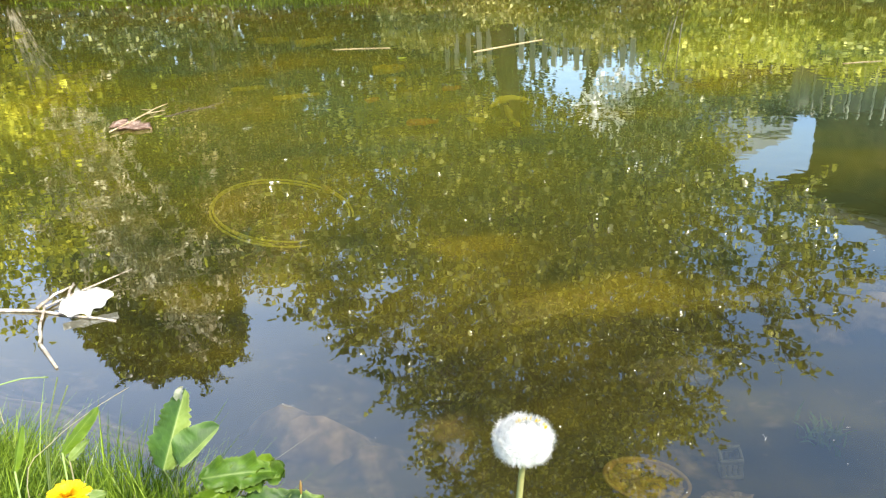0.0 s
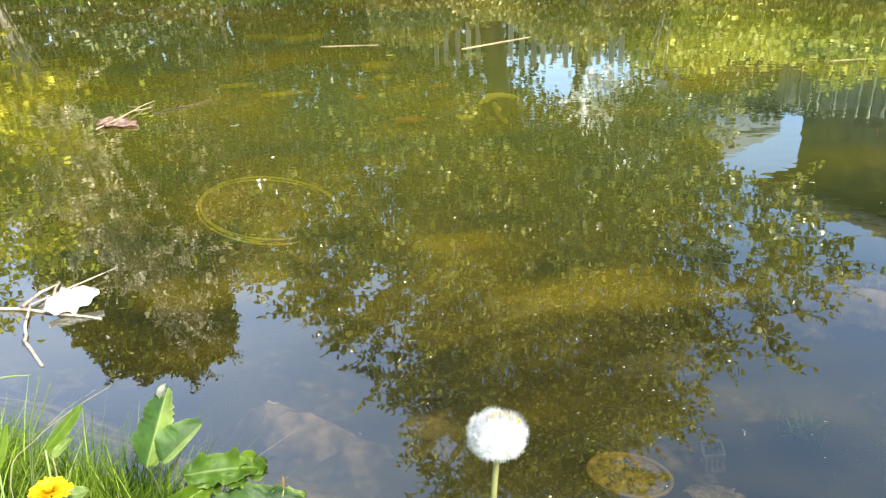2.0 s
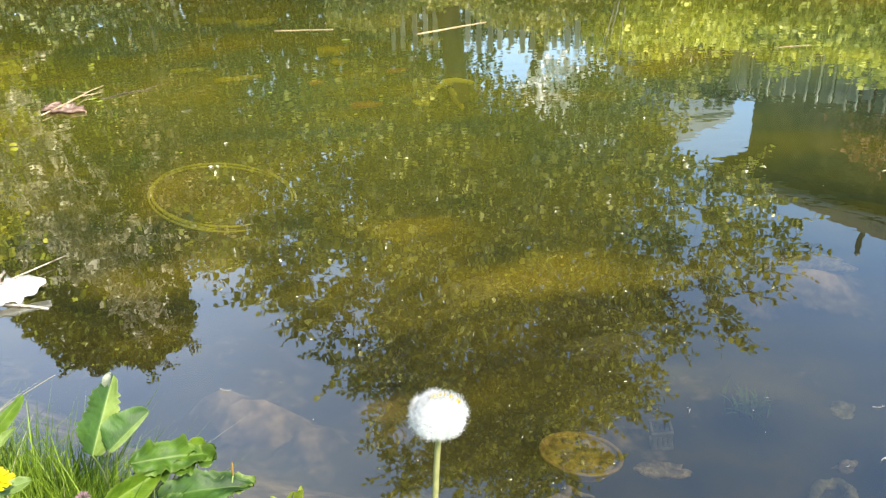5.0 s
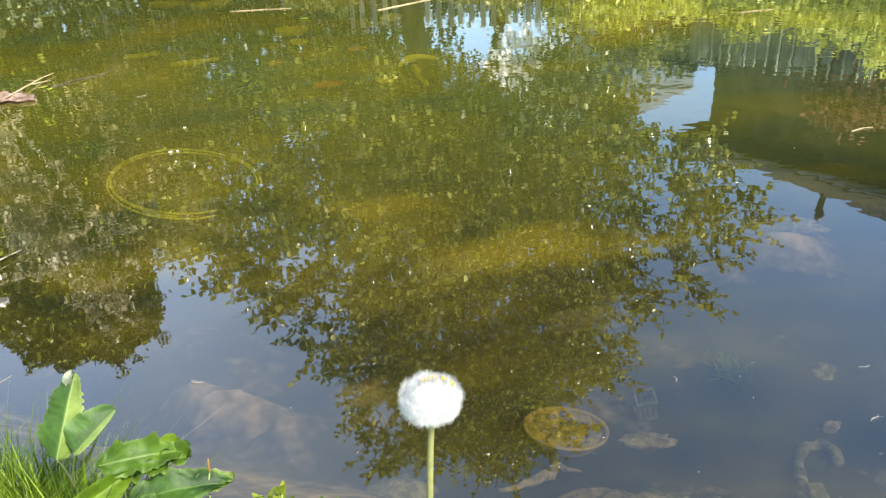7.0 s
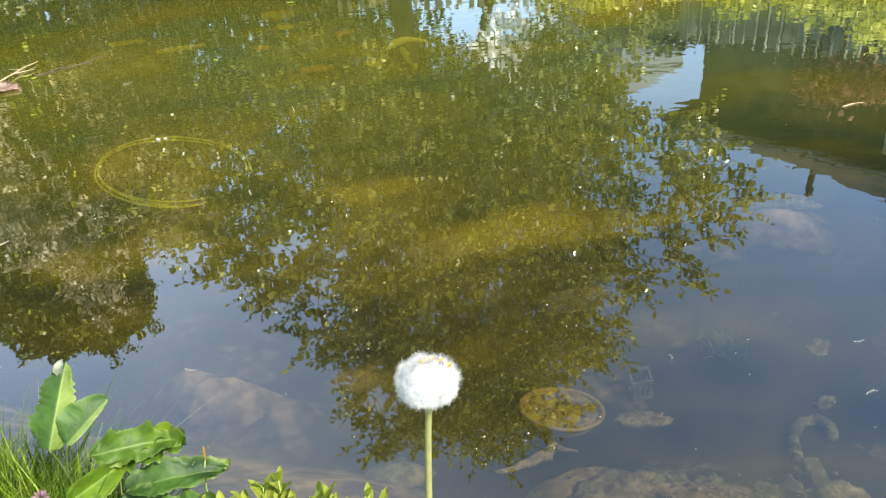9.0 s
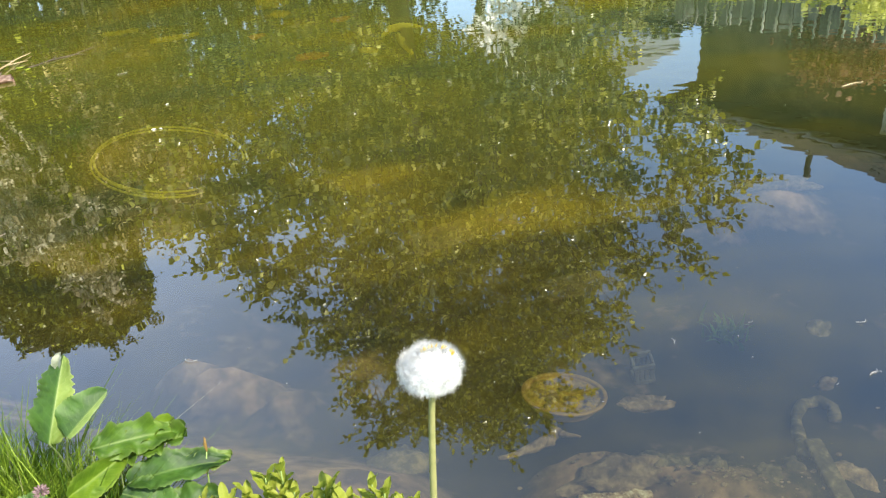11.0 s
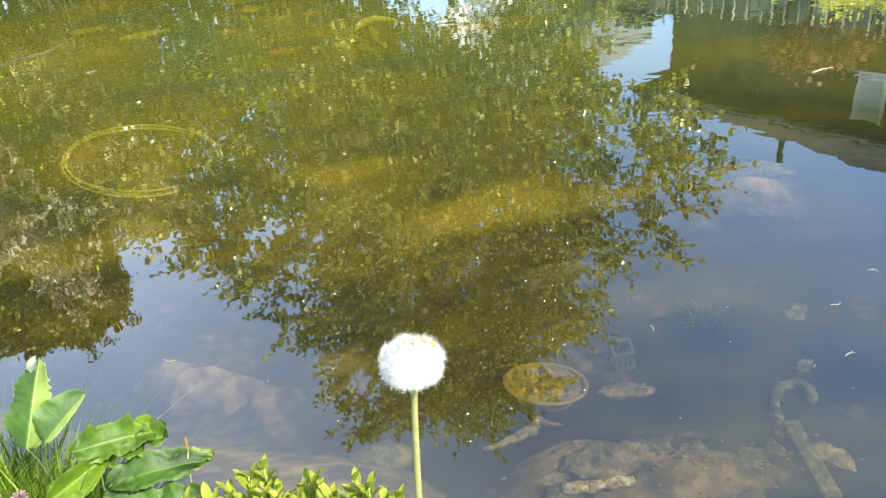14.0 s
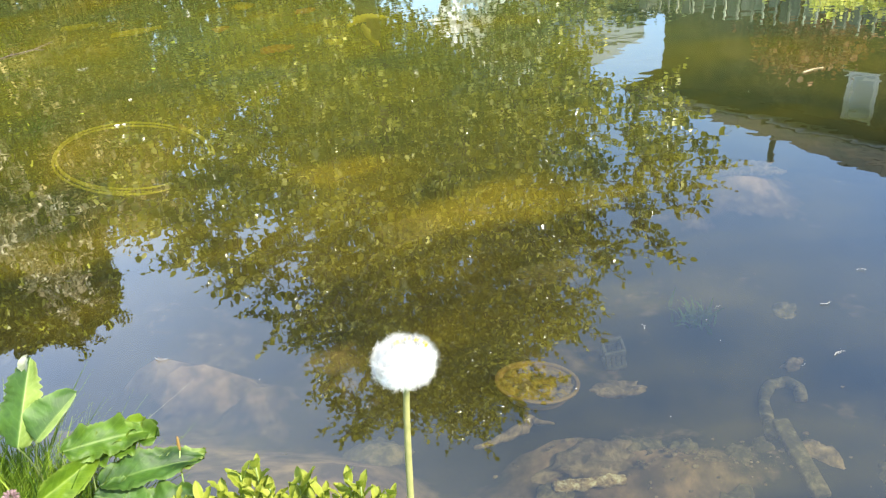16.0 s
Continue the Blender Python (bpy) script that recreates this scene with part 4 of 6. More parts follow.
def far_house():
    root = empty("far_house", (11.2, 26.5, 0.2), "pale grey-blue rendered house far behind the trees", "house")
    part("wall", box_bm(2.7, 6, 6.8, 0.02, (0, 3, 3.4)), M_PALE_WALL, root, soft=False)
    b = bmesh.new()
    pts = [(-1.6, -0.1, 6.8), (1.42, -0.1, 6.8), (-1.6, -0.1, 8.2)]
    lo = [b.verts.new(p) for p in pts]
    hi = [b.verts.new((p[0], 6.3, p[2])) for p in pts]
    b.faces.new(lo), b.faces.new(hi[::-1])
    for i in range(3):
        b.faces.new([lo[i], hi[i], hi[(i + 1) % 3], lo[(i + 1) % 3]])
    part("roof", b, M_PALE_WALL, root, soft=False)
    return root


far_house()


# ---- things under the water ----
M_STONE = surface("silted_stone", [(0.36, (0.05, 0.042, 0.026)), (0.5, (0.11, 0.088, 0.052)), (0.64, (0.26, 0.20, 0.125))], 40, 0.9, 0.8, 0.008, 160, vary=0.3)
M_PALE_STONE = surface("pale_stone", [(0.36, (0.08, 0.055, 0.035)), (0.5, (0.24, 0.165, 0.108)), (0.64, (0.46, 0.335, 0.235))], 40, 0.9, 0.8, 0.008, 160, vary=0.25)
M_BRICK = surface("worn_brick", [(0.38, (0.16, 0.09, 0.04)), (0.5, (0.52, 0.38, 0.23)), (0.60, (0.85, 0.76, 0.60))], 90, 0.9, 0.8, 0.004, 260)
M_HOSE = surface("yellow_hose", [(0.36, (0.45, 0.40, 0.05)), (0.6, (0.90, 0.80, 0.12))], 20, 0.5, 0.2, 0.002, 120)
M_POT = surface("ochre_plastic", [(0.36, (0.22, 0.13, 0.04)), (0.6, (0.48, 0.30, 0.10))], 25, 0.7, 0.3, 0.003, 120)
M_SOIL = surface("pot_soil", [(0.36, (0.10, 0.065, 0.016)), (0.5, (0.34, 0.22, 0.05)), (0.64, (0.60, 0.40, 0.10))], 28, 0.95, 0.8, 0.006, 150)
M_CRATE = surface("grey_plastic", [(0.36, (0.07, 0.064, 0.06)), (0.64, (0.22, 0.20, 0.18))], 20, 0.7, 0.2, 0.002, 90)
M_YELLOW = surface("yellow_scrap", [(0.3, (0.85, 0.62, 0.03)), (0.7, (0.98, 0.86, 0.10))], 10, 0.6, 0.2, 0.002, 60)
M_AMBER = surface("amber_sheet", [(0.3, (0.72, 0.42, 0.03)), (0.7, (0.92, 0.62, 0.08))], 8, 0.5, 0.2, 0.002, 60)
M_ORANGE = surface("orange_leaf", [(0.3, (0.70, 0.22, 0.02)), (0.7, (0.95, 0.42, 0.05))], 10, 0.6, 0.2, 0.002, 60)
M_TWIG = surface("bleached_wood", [(0.36, (0.11, 0.08, 0.05)), (0.5, (0.33, 0.28, 0.21)), (0.62, (0.60, 0.55, 0.47))], 45, 0.8, 0.5, 0.002, 150, (1, 1, 0.3))
M_STRAW = surface("straw", [(0.3, (0.24, 0.16, 0.08)), (0.7, (0.46, 0.37, 0.22))], 25, 0.8, 0.3, 0.001, 150)
M_DRY_LEAF = surface("dry_leaf", [(0.36, (0.16, 0.08, 0.05)), (0.5, (0.36, 0.24, 0.17)), (0.64, (0.60, 0.47, 0.38))], 45, 0.6, 0.6, 0.003, 120)
M_WHITE_LEAF = surface("bleached_leaf", [(0.3, (0.78, 0.75, 0.68)), (0.7, (0.93, 0.92, 0.88))], 25, 0.7, 0.5, 0.002, 120)
M_PETAL = surface("pale_catkin", [(0.3, (0.26, 0.24, 0.19)), (0.7, (0.44, 0.42, 0.37))], 60, 0.7, 0.2, 0.001, 200)


def bed(x, y):
    return float(ground_height(np.array([x]), np.array([y]))[0])


STONES = [  # x, y, half sizes, turn, pale
    (0.372, 0.900, 0.085, 0.036, 0.030, 4, 1), (0.470, 0.920, 0.045, 0.030, 0.030, -15, 0), (0.545, 0.905, 0.030, 0.020, 0.022, 20, 0),
    (0.640, 0.885, 0.028, 0.024, 0.022, 10, 0), (0.700, 0.905, 0.022, 0.018, 0.020, 50, 0), (0.775, 0.872, 0.042, 0.030, 0.024, -30, 1), (0.911, 1.132, 0.030, 0.020, 0.018, 10, 1),
    (0.517, 1.149, 0.065, 0.022, 0.018, -8, 1), 
    (1.160, 1.785, 0.110, 0.028, 0.03, -12, 1), (0.02, 1.02, 0.07, 0.045, 0.034, 20, 0),
    (0.97, 1.27, 0.032, 0.024, 0.02, 10, 0), (0.55, 1.62, 0.16, 0.06, 0.03, 8, 0), (0.25, 1.9, 0.12, 0.07, 0.03, 30, 0),
    (0.9, 0.78, 0.06, 0.045, 0.03, 0, 0), (1.02, 0.9, 0.07, 0.05, 0.03, 25, 0), (0.58, 0.80, 0.05, 0.04, 0.03, 70, 0), (0.30, 0.86, 0.045, 0.03, 0.026, 30, 0),
]
for k, (x, y, a, b, c, turn, pale) in enumerate(STONES):
    ob = part("stone", rock_mesh("stone", (a, b, c), k + 1, 0.7, 4, 0.38), M_PALE_STONE if pale else M_STONE)
    ob.matrix_world = pose(x, y, bed(x, y) - c * 0.45, 0, 0, turn)
    tagged(ob, "pale silt-dusted stone on the pond bed" if pale else "brown silted stone on the pond bed", "stone", "stones on the pond bed")

# gravel strewn over the shallow bed
rng = np.random.default_rng(33)
gxs = np.concatenate([rng.normal(0.52, 0.13, 260), rng.uniform(-0.5, 1.3, 30)])
gys = np.concatenate([rng.normal(0.89, 0.035, 260), rng.uniform(0.6, 1.6, 30)])
ok = shore_distance(gxs, gys) > 0.12
gxs, gys = gxs[ok], gys[ok]
bm = bmesh.new()
bmesh.ops.create_icosphere(bm, subdivisions=2, radius=1.0)
unit = np.array([v.co[:] for v in bm.verts])
tri = np.array([[v.index for v in f.verts] for f in bm.faces])
bm.free()
Vs, Fs = [], []
for k, (x, y, z) in enumerate(zip(gxs, gys, ground_height(gxs, gys))):
    s = rng.uniform(0.0012, 0.0040) * np.array([1.2, 0.9, 0.6]) * rng.uniform(0.7, 1.3, 3)
    q = unit * s * (1 + 0.2 * np.sin(unit[:, [1, 2, 0]] * rng.uniform(2, 5) + k))
    Vs.append(q + np.array([x, y, z]))
    Fs.append(tri + len(unit) * k)
ob = part("gravel", raw_mesh("gravel", np.concatenate(Vs), np.concatenate(Fs)), M_PALE_STONE)
tagged(ob, "silted brown gravel strewn over the shallow pond bed", "gravel", kind="stuff")


def hose_coil(x, y, r):
    root = empty("garden_hose", (x, y, bed(x, y) + 0.02), "loose coil of yellow garden hose lying under water", "hose")
    P = []
    for i in range(150):
        a = 2 * math.pi * 2.75 * i / 149 + 2.2
        k = 1 + 0.03 * math.sin(a + i * 0.021) + 0.00055 * i - 0.05
        P.append((r * k * math.cos(a), r * 1.42 * k * math.sin(a), 0.01 + 0.010 * math.sin(i * 0.045) + 0.0001 * i))
    root.rotation_euler = (0, radians(8), radians(15))
    part("coil", tube("coil", P, 0.0042, 8), M_HOSE, root)
    e = Vector(P[-1])
    d = (Vector(P[-1]) - Vector(P[-3])).normalized()
    part("connector", tube("connector", [e, e + d * 0.02, e + d * 0.021, e + d * 0.05], [0.012, 0.012, 0.009, 0.009], 10), M_POT, root)
    return root


hose_coil(-0.625, 2.84, 0.268)


def plant_pot(x, y, r, h):
    z = bed(x, y)
    root = empty("plant_pot", (x, y, z + 0.010), "ochre plastic plant pot of gravelly soil sunk in the pond", "plant pot")
    root.rotation_euler = (radians(-9), radians(6), 0)

    def lathe(name, prof, mat):
        b = bmesh.new()
        rings = [[b.verts.new((rr * math.cos(2 * math.pi * i / 40), rr * math.sin(2 * math.pi * i / 40), zz)) for i in range(40)] for rr, zz in prof]
        for p, q in zip(rings, rings[1:]):
            for i in range(40):
                b.faces.new([p[i], p[(i + 1) % 40], q[(i + 1) % 40], q[i]])
        part(name, b, mat, root)
    lathe("body", [(r * 0.72, 0), (r * 0.92, h * 0.8), (r * 0.90, h * 0.8), (r * 0.70, 0.006)], M_POT)
    lathe("rim", [(r * 0.93, h * 0.80), (r * 0.99, h * 0.82), (r, h * 0.97), (r * 0.985, h), (r * 0.92, h), (r * 0.90, h * 0.97), (r * 0.90, h * 0.80)], M_POT)
    b = bmesh.new()
    n = 22
    g = {}
    for i in range(n + 1):
        for j in range(n + 1):
            px, py = (2 * i / n - 1) * r * 0.9, (2 * j / n - 1) * r * 0.9
            if math.hypot(px, py) < r * 0.91:
                g[i, j] = b.verts.new((px, py, h * 0.76 + 0.012 * noise.noise(Vector((px * 60, py * 60, 3)))))
    for i in range(n):
        for j in range(n):
            q = [(i, j), (i + 1, j), (i + 1, j + 1), (i, j + 1)]
            if all(k in g for k in q):
                b.faces.new([g[k] for k in q])
    part("soil", b, M_SOIL, root)
    rng = random.Random(4)
    me = rock_mesh("pebble", (0.009, 0.007, 0.005), 3, 0.8, 1, 0.3)
    for k in range(26):
        a, rr = rng.uniform(0, 6.28), r * 0.82 * math.sqrt(rng.random())
        ob = part("pebble", me, M_SOIL if k % 2 else M_PALE_STONE, root)
        ob.location = (rr * math.cos(a), rr * math.sin(a), h * 0.78)
        ob.rotation_euler = (0, 0, a)
    return root


plant_pot(0.365, 1.143, 0.082, 0.030)

bm = box_bm(0.118, 0.018, 0.014, 0.004, (0, 0, 0), 2)
bmesh.ops.subdivide_edges(bm, edges=[e for e in bm.edges if e.calc_length() > 0.05], cuts=24, use_grid_fill=True)
ob = part("brick", bm, M_BRICK)
for v in ob.data.vertices:
    v.co += Vector((0, 0.005 * noise.noise(v.co * 60), 0.004 * noise.noise(v.co * 90 + Vector((3, 1, 2))))) + Vector((0, -0.9 * v.co.x ** 2, 0))
ob.matrix_world = pose(0.362, 0.861, bed(0.362, 0.861) + 0.016, 6, 0, -6)
tagged(ob, "broken pale orange brick edge lying on silted stones", "brick")

# a broken drain ring, a plank and a forked branch
ring = [(0.862, 1.030), (0.879, 1.062), (0.868, 1.090), (0.835, 1.092), (0.803, 1.062), (0.774, 1.005), (0.748, 0.960), (0.730, 0.926)]
k = np.linspace(0, len(ring) - 1, 30)
P = [(x - 0.8, y - 1.0, bed(x, y) + 0.008 - bed(0.8, 1.0)) for x, y in zip(np.interp(k, range(len(ring)), [p[0] for p in ring]), np.interp(k, range(len(ring)), [p[1] for p in ring]))]
ob = part("broken_ring", tube("broken_ring", P, [0.0115 + 0.0015 * math.sin(i) for i in range(30)], 10), M_STONE)
ob.location = (0.8, 1.0, bed(0.8, 1.0))
tagged(ob, "broken pale clay pipe ring half sunk in silt", "pipe")
ob = part("plank", box_bm(0.030, 0.17, 0.012, 0.004), M_STONE)
ob.matrix_world = pose(0.738, 0.860, bed(0.738, 0.860) + 0.006, 2, 0, -10)
tagged(ob, "grey silted plank end lying on the pond bed", "plank")


def twig(name, lines, mat, place, label, category, turn=0.0):
    """A branching stick: each line is a list of (x, y, z, radius), the first one its stem."""
    root = empty(name, place, label, category)
    root.rotation_euler = (0, 0, radians(turn))
    for k, L in enumerate(lines):
        rng = random.Random(k * 7 + len(name))
        Q = []
        for i in range(len(L) - 1):
            for u in (0, 0.33, 0.66):
                p = Vector(L[i][:3]).lerp(Vector(L[i + 1][:3]), u)
                j = L[i][3] * 0.5
                Q.append((p.x + rng.uniform(-j, j), p.y + rng.uniform(-j, j), p.z + rng.uniform(-j, j) * 0.5, (L[i][3] * (1 - u) + L[i + 1][3] * u) * rng.uniform(0.85, 1.15)))
        Q.append(L[-1])
        part("stem" if k == 0 else "side_twig", tube("stem", [q[:3] for q in Q], [q[3] for q in Q], 7), mat, root)
    return root


twig("sunken_branch", [[(-0.101, -0.002, 0.006, 0.004), (-0.048, 0.004, 0.010, 0.008), (-0.003, 0.014, 0.014, 0.012), (0.011, 0.023, 0.018, 0.011), (0.015, 0.050, 0.024, 0.008)], [(0.015, 0.028, 0.020, 0.007), (0.030, 0.010, 0.026, 0.005), (0.052, -0.006, 0.030, 0.002)]],
     M_PALE_STONE, (0.320, 1.062, bed(0.320, 1.062)), "pale forked branch lying beside the sunken pot", "branch")


def crate(x, y):
    root = empty("plastic_basket", (x, y, bed(x, y)), "small grey slatted plastic basket sunk in silt", "basket")
    root.rotation_euler = (radians(12), radians(-8), radians(-8))
    w, d, h = 0.044, 0.034, 0.05
    for sx, sy, cx, cy in ((w, 0.006, 0, -d / 2), (w, 0.006, 0, d / 2), (0.006, d - 0.008, -w / 2 + 0.003, 0), (0.006, d - 0.008, w / 2 - 0.003, 0)):
        part("rim", box_bm(sx, sy, 0.012, 0.002, (cx, cy, h)), M_CRATE, root)
        part("foot", box_bm(sx, sy, 0.012, 0.002, (cx, cy, 0.006)), M_CRATE, root)
    for k in range(4):
        for cy in (-d / 2, d / 2):
            part("slat", box_bm(0.0085, 0.005, h - 0.014, 0.001, (-w / 2 + 0.0065 + k * 0.0103, cy, h / 2)), M_CRATE, root)
    return root


crate(0.551, 1.206)


def ragged_leaf(name, l, w, mat, place, turn, label, category="leaf", curl=0.15, seed=1, group="", tilt=(0, 0), lobes=0.0):
    """A flat, curled dead leaf with an uneven rim and some thickness."""
    bm = bmesh.new()
    n = 18
    g = []
    for i in range(n + 1):
        u = i / n
        half = w / 2 * math.sin(math.pi * min(1, u ** 0.8)) ** 0.7 * (1 + 0.18 * noise.noise(Vector((u * 7, seed, 0))) - lobes * abs(math.sin(u * 10 + seed))) + 0.0005
        row = []
        for j in range(7):
            v = j / 3 - 1
            row.append(bm.verts.new(((u - 0.5) * l, v * half * (1 + 0.2 * noise.noise(Vector((u * 9, v, seed + 4)))), curl * w * (v * v) + curl * l * 0.5 * (u - 0.5) ** 2 + 0.05 * w * noise.noise(Vector((u * 4, v * 2, seed + 9))))))
        g.append(row)
    for i in range(n):
        for j in range(6):
            bm.faces.new([g[i][j], g[i + 1][j], g[i + 1][j + 1], g[i][j + 1]])
    bmesh.ops.solidify(bm, geom=list(bm.faces), thickness=max(0.0008, w * 0.02))
    ob = part(name, bm, mat)
    ob.matrix_world = pose(place[0], place[1], place[2], tilt[0], tilt[1], turn)
    return tagged(ob, label, category, group)


def on_bed(x, y, up=0.015):
    return (x, y, bed(x, y) + up)


# yellow and orange scraps on the bed
def yellow_scrap(x, y):
    root = empty("yellow_plastic_scrap", (x, y, bed(x, y) + 0.02), "bent yellow plastic frame lying on the pond bed", "plastic scrap")
    part("bar", tube("bar", [(-0.09, 0.15, 0.02), (-0.03, 0.24, 0.035), (0.05, 0.28, 0.035), (0.12, 0.24, 0.03), (0.185, 0.18, 0.02)], [0.010, 0.024, 0.022, 0.020, 0.012], 8), M_YELLOW, root)
    part("bar", tube("bar", [(0.0, 0.12, 0.02), (0.01, -0.06, 0.02), (0.03, -0.30, 0.015)], [0.016, 0.026, 0.012], 8), M_YELLOW, root)
    b = bmesh.new()
    b.faces.new([b.verts.new(p) for p in ((0.03, 0.22, 0.040), (0.0, -0.05, 0.040), (0.02, -0.31, 0.040), (0.09, -0.22, 0.040), (0.165, -0.12, 0.042), (0.185, 0.16, 0.040))])
    bmesh.ops.solidify(b, geom=list(b.faces), thickness=0.005)
    part("sheet", b, M_AMBER, root)
    return root


yellow_scrap(0.425, 4.49)
LEAVES = [(-0.075, 4.19, 0.18, 0.14, 1, 10), (-0.39, 4.81, 0.12, 0.10, 1, 60), (0.12, 5.25, 0.15, 0.12, 1, 30), (-0.33, 5.74, 0.24, 0.30, 0, 20), (-0.28, 5.56, 0.2, 0.14, 0, 100),
          (-1.03, 6.98, 0.40, 0.3, 0, 40), (-1.45, 7.2, 0.3, 0.25, 0, 0), (-0.06, 8.25, 0.5, 0.3, 0, 10), (-2.75, 8.8, 0.3, 0.25, 1, 0), (0.40, 5.96, 0.24, 0.18, 0, 80), (0.227, 4.30, 0.14, 0.1, 0, 130), (-1.26, 5.22, 0.22, 0.12, 0, 15), (-0.9, 5.0, 0.3, 0.12, 0, 20)]
for k, (x, y, l, w, orange, turn) in enumerate(LEAVES):
    ragged_leaf("sunken_leaf", l, w, M_ORANGE if orange else M_YELLOW, on_bed(x, y, 0.02 + 0.05 * l), turn, "bright orange leaf on the pond bed" if orange else "yellow sunken leaf on the pond bed", seed=k + 3, group="sunken leaves")

M_WEED = foliage("pond_weed", (0.025, 0.080, 0.014), (0.07, 0.18, 0.03), (0.09, 0.22, 0.025), patch=8)
for k, (x, y, n, h) in enumerate([(0.762, 1.275, 40, 0.06), (-1.0, 3.1, 40, 0.16), (-0.15, 3.3, 30, 0.14)]):
    rng = np.random.default_rng(k + 90)
    root = empty("pond_weed", (x, y, bed(x, y)), "tuft of green pond weed growing under water", "water plant", "pond weed")
    r = np.stack([rng.normal(size=n) * 0.02, rng.normal(size=n) * 0.02, np.zeros(n)], 1)
    part("fronds", blades("fronds", r, h * rng.uniform(0.5, 1.1, n), 0.010, rng, 0.6), M_WEED, root, soft=False)["kind"] = "stuff"

# ---- things afloat ----
for p, q, r, label in [((-0.623, 4.90), (-0.263, 4.865), 0.0023, "thin straight straw-coloured stick afloat"), ((0.238, 4.586), (0.688, 4.93), 0.0034, "straw-coloured reed stem afloat on the pond"),
                       ((2.00, 3.78), (2.20, 3.80), 0.0018, "short pale stick afloat"), ((1.44, 1.975), (1.515, 1.99), 0.0014, "short pale twig afloat")]:
    a, b = Vector((*p, 0.001)), Vector((*q, 0.002))
    m = (a + b) / 2
    twig("floating_stick", [[(*(a - m), r), (*((b - m) * 0.1 + Vector((0, 0.006, 0))), r * 0.9), (*(b - m), r * 0.7)]], M_STRAW, m, label, "stick")
twig("floating_twig", [[(-0.10, -0.10, 0.0, 0.0022), (-0.03, -0.02, 0.003, 0.0024), (0.04, 0.05, 0.0, 0.0016), (0.09, 0.16, 0.0, 0.001)], [(-0.03, -0.02, 0.003, 0.0016), (-0.04, 0.07, 0.0, 0.001)], [(0.04, 0.05, 0, 0.0014), (0.09, 0.03, 0, 0.001)]],
     M_BARK, (-1.06, 3.38, 0.001), "thin dark twig afloat on the pond", "twig")

# bleached leaf caught on a raft of twigs
twig("floating_twigs", [[(-0.26, 0.035, 0.003, 0.0032), (-0.10, 0.015, 0.004, 0.0036), (0.0, -0.015, 0.003, 0.0032), (0.10, -0.045, 0.002, 0.0020)],
                        [(-0.08, 0.03, 0.008, 0.0028), (-0.055, -0.05, 0.006, 0.0034), (-0.02, -0.13, 0.004, 0.0036), (0.055, -0.225, 0.003, 0.0028)],
                        [(-0.08, 0.02, 0.008, 0.0024), (-0.03, 0.08, 0.012, 0.0022), (0.05, 0.20, 0.010, 0.0012)],
                        [(-0.09, 0.01, 0.01, 0.0034), (-0.078, 0.07, 0.014, 0.0032), (-0.058, 0.13, 0.008, 0.0020)],
                        [(-0.035, 0.03, 0.01, 0.0034), (-0.045, 0.08, 0.016, 0.0032), (-0.06, 0.13, 0.012, 0.0024)]],
     M_TWIG, (-0.79, 1.478, -0.001), "raft of bleached white twigs afloat near the bank", "twig")
ragged_leaf("bleached_leaf", 0.112, 0.090, M_WHITE_LEAF, (-0.768, 1.486, 0.015), 32, "curled bleached white leaf lying on floating twigs", seed=5, curl=0.16, tilt=(30, -4), lobes=0.42)
ragged_leaf("dry_leaf", 0.20, 0.17, M_DRY_LEAF, (-1.24, 3.11, 0.003), -22, "curled brown dead leaf afloat on the pond", seed=8, lobes=0.60, curl=0.07, tilt=(4, 2))
twig("leaf_stalk", [[(-0.05, -0.10, 0.006, 0.003), (-0.01, 0.06, 0.010, 0.0035), (0.005, 0.28, 0.006, 0.0025), (0.03, 0.40, 0.003, 0.0015)], [(0.005, 0.26, 0.006, 0.002), (-0.06, 0.30, 0.003, 0.001)], [(0.0, 0.20, 0.006, 0.002), (0.06, 0.26, 0.003, 0.001)]], M_STRAW, (-1.25, 3.12, 0.004), "dry stalk afloat beside the dead leaf", "stalk")

M_LIME = surface("lime_leaf", [(0.3, (0.22, 0.28, 0.02)), (0.7, (0.42, 0.46, 0.05))], 30, 0.6, 0.3, 0.001, 150)
for k, (x, y, l, pale) in enumerate([(-0.176, 4.46, 0.05, 0), (-1.19, 3.28, 0.035, 0), (-1.15, 3.24, 0.03, 0), (-0.488, 2.90, 0.02, 0), (-0.456, 3.27, 0.02, 0), (-0.651, 2.47, 0.013, 0), (-0.521, 2.556, 0.014, 1), (-0.524, 2.31, 0.018, 1), (-0.505, 2.315, 0.012, 1)]):
    ragged_leaf("floating_petal" if pale else "floating_leaf", l, l * 0.7, M_WHITE_LEAF if pale else M_LIME, (x, y, 0.001 + 0.04 * l), 40 * k, "tiny white petal afloat on the pond" if pale else "tiny yellow-green leaf afloat on the pond", "petal" if pale else "leaf", seed=k + 40, group="floating scraps", curl=0.1)

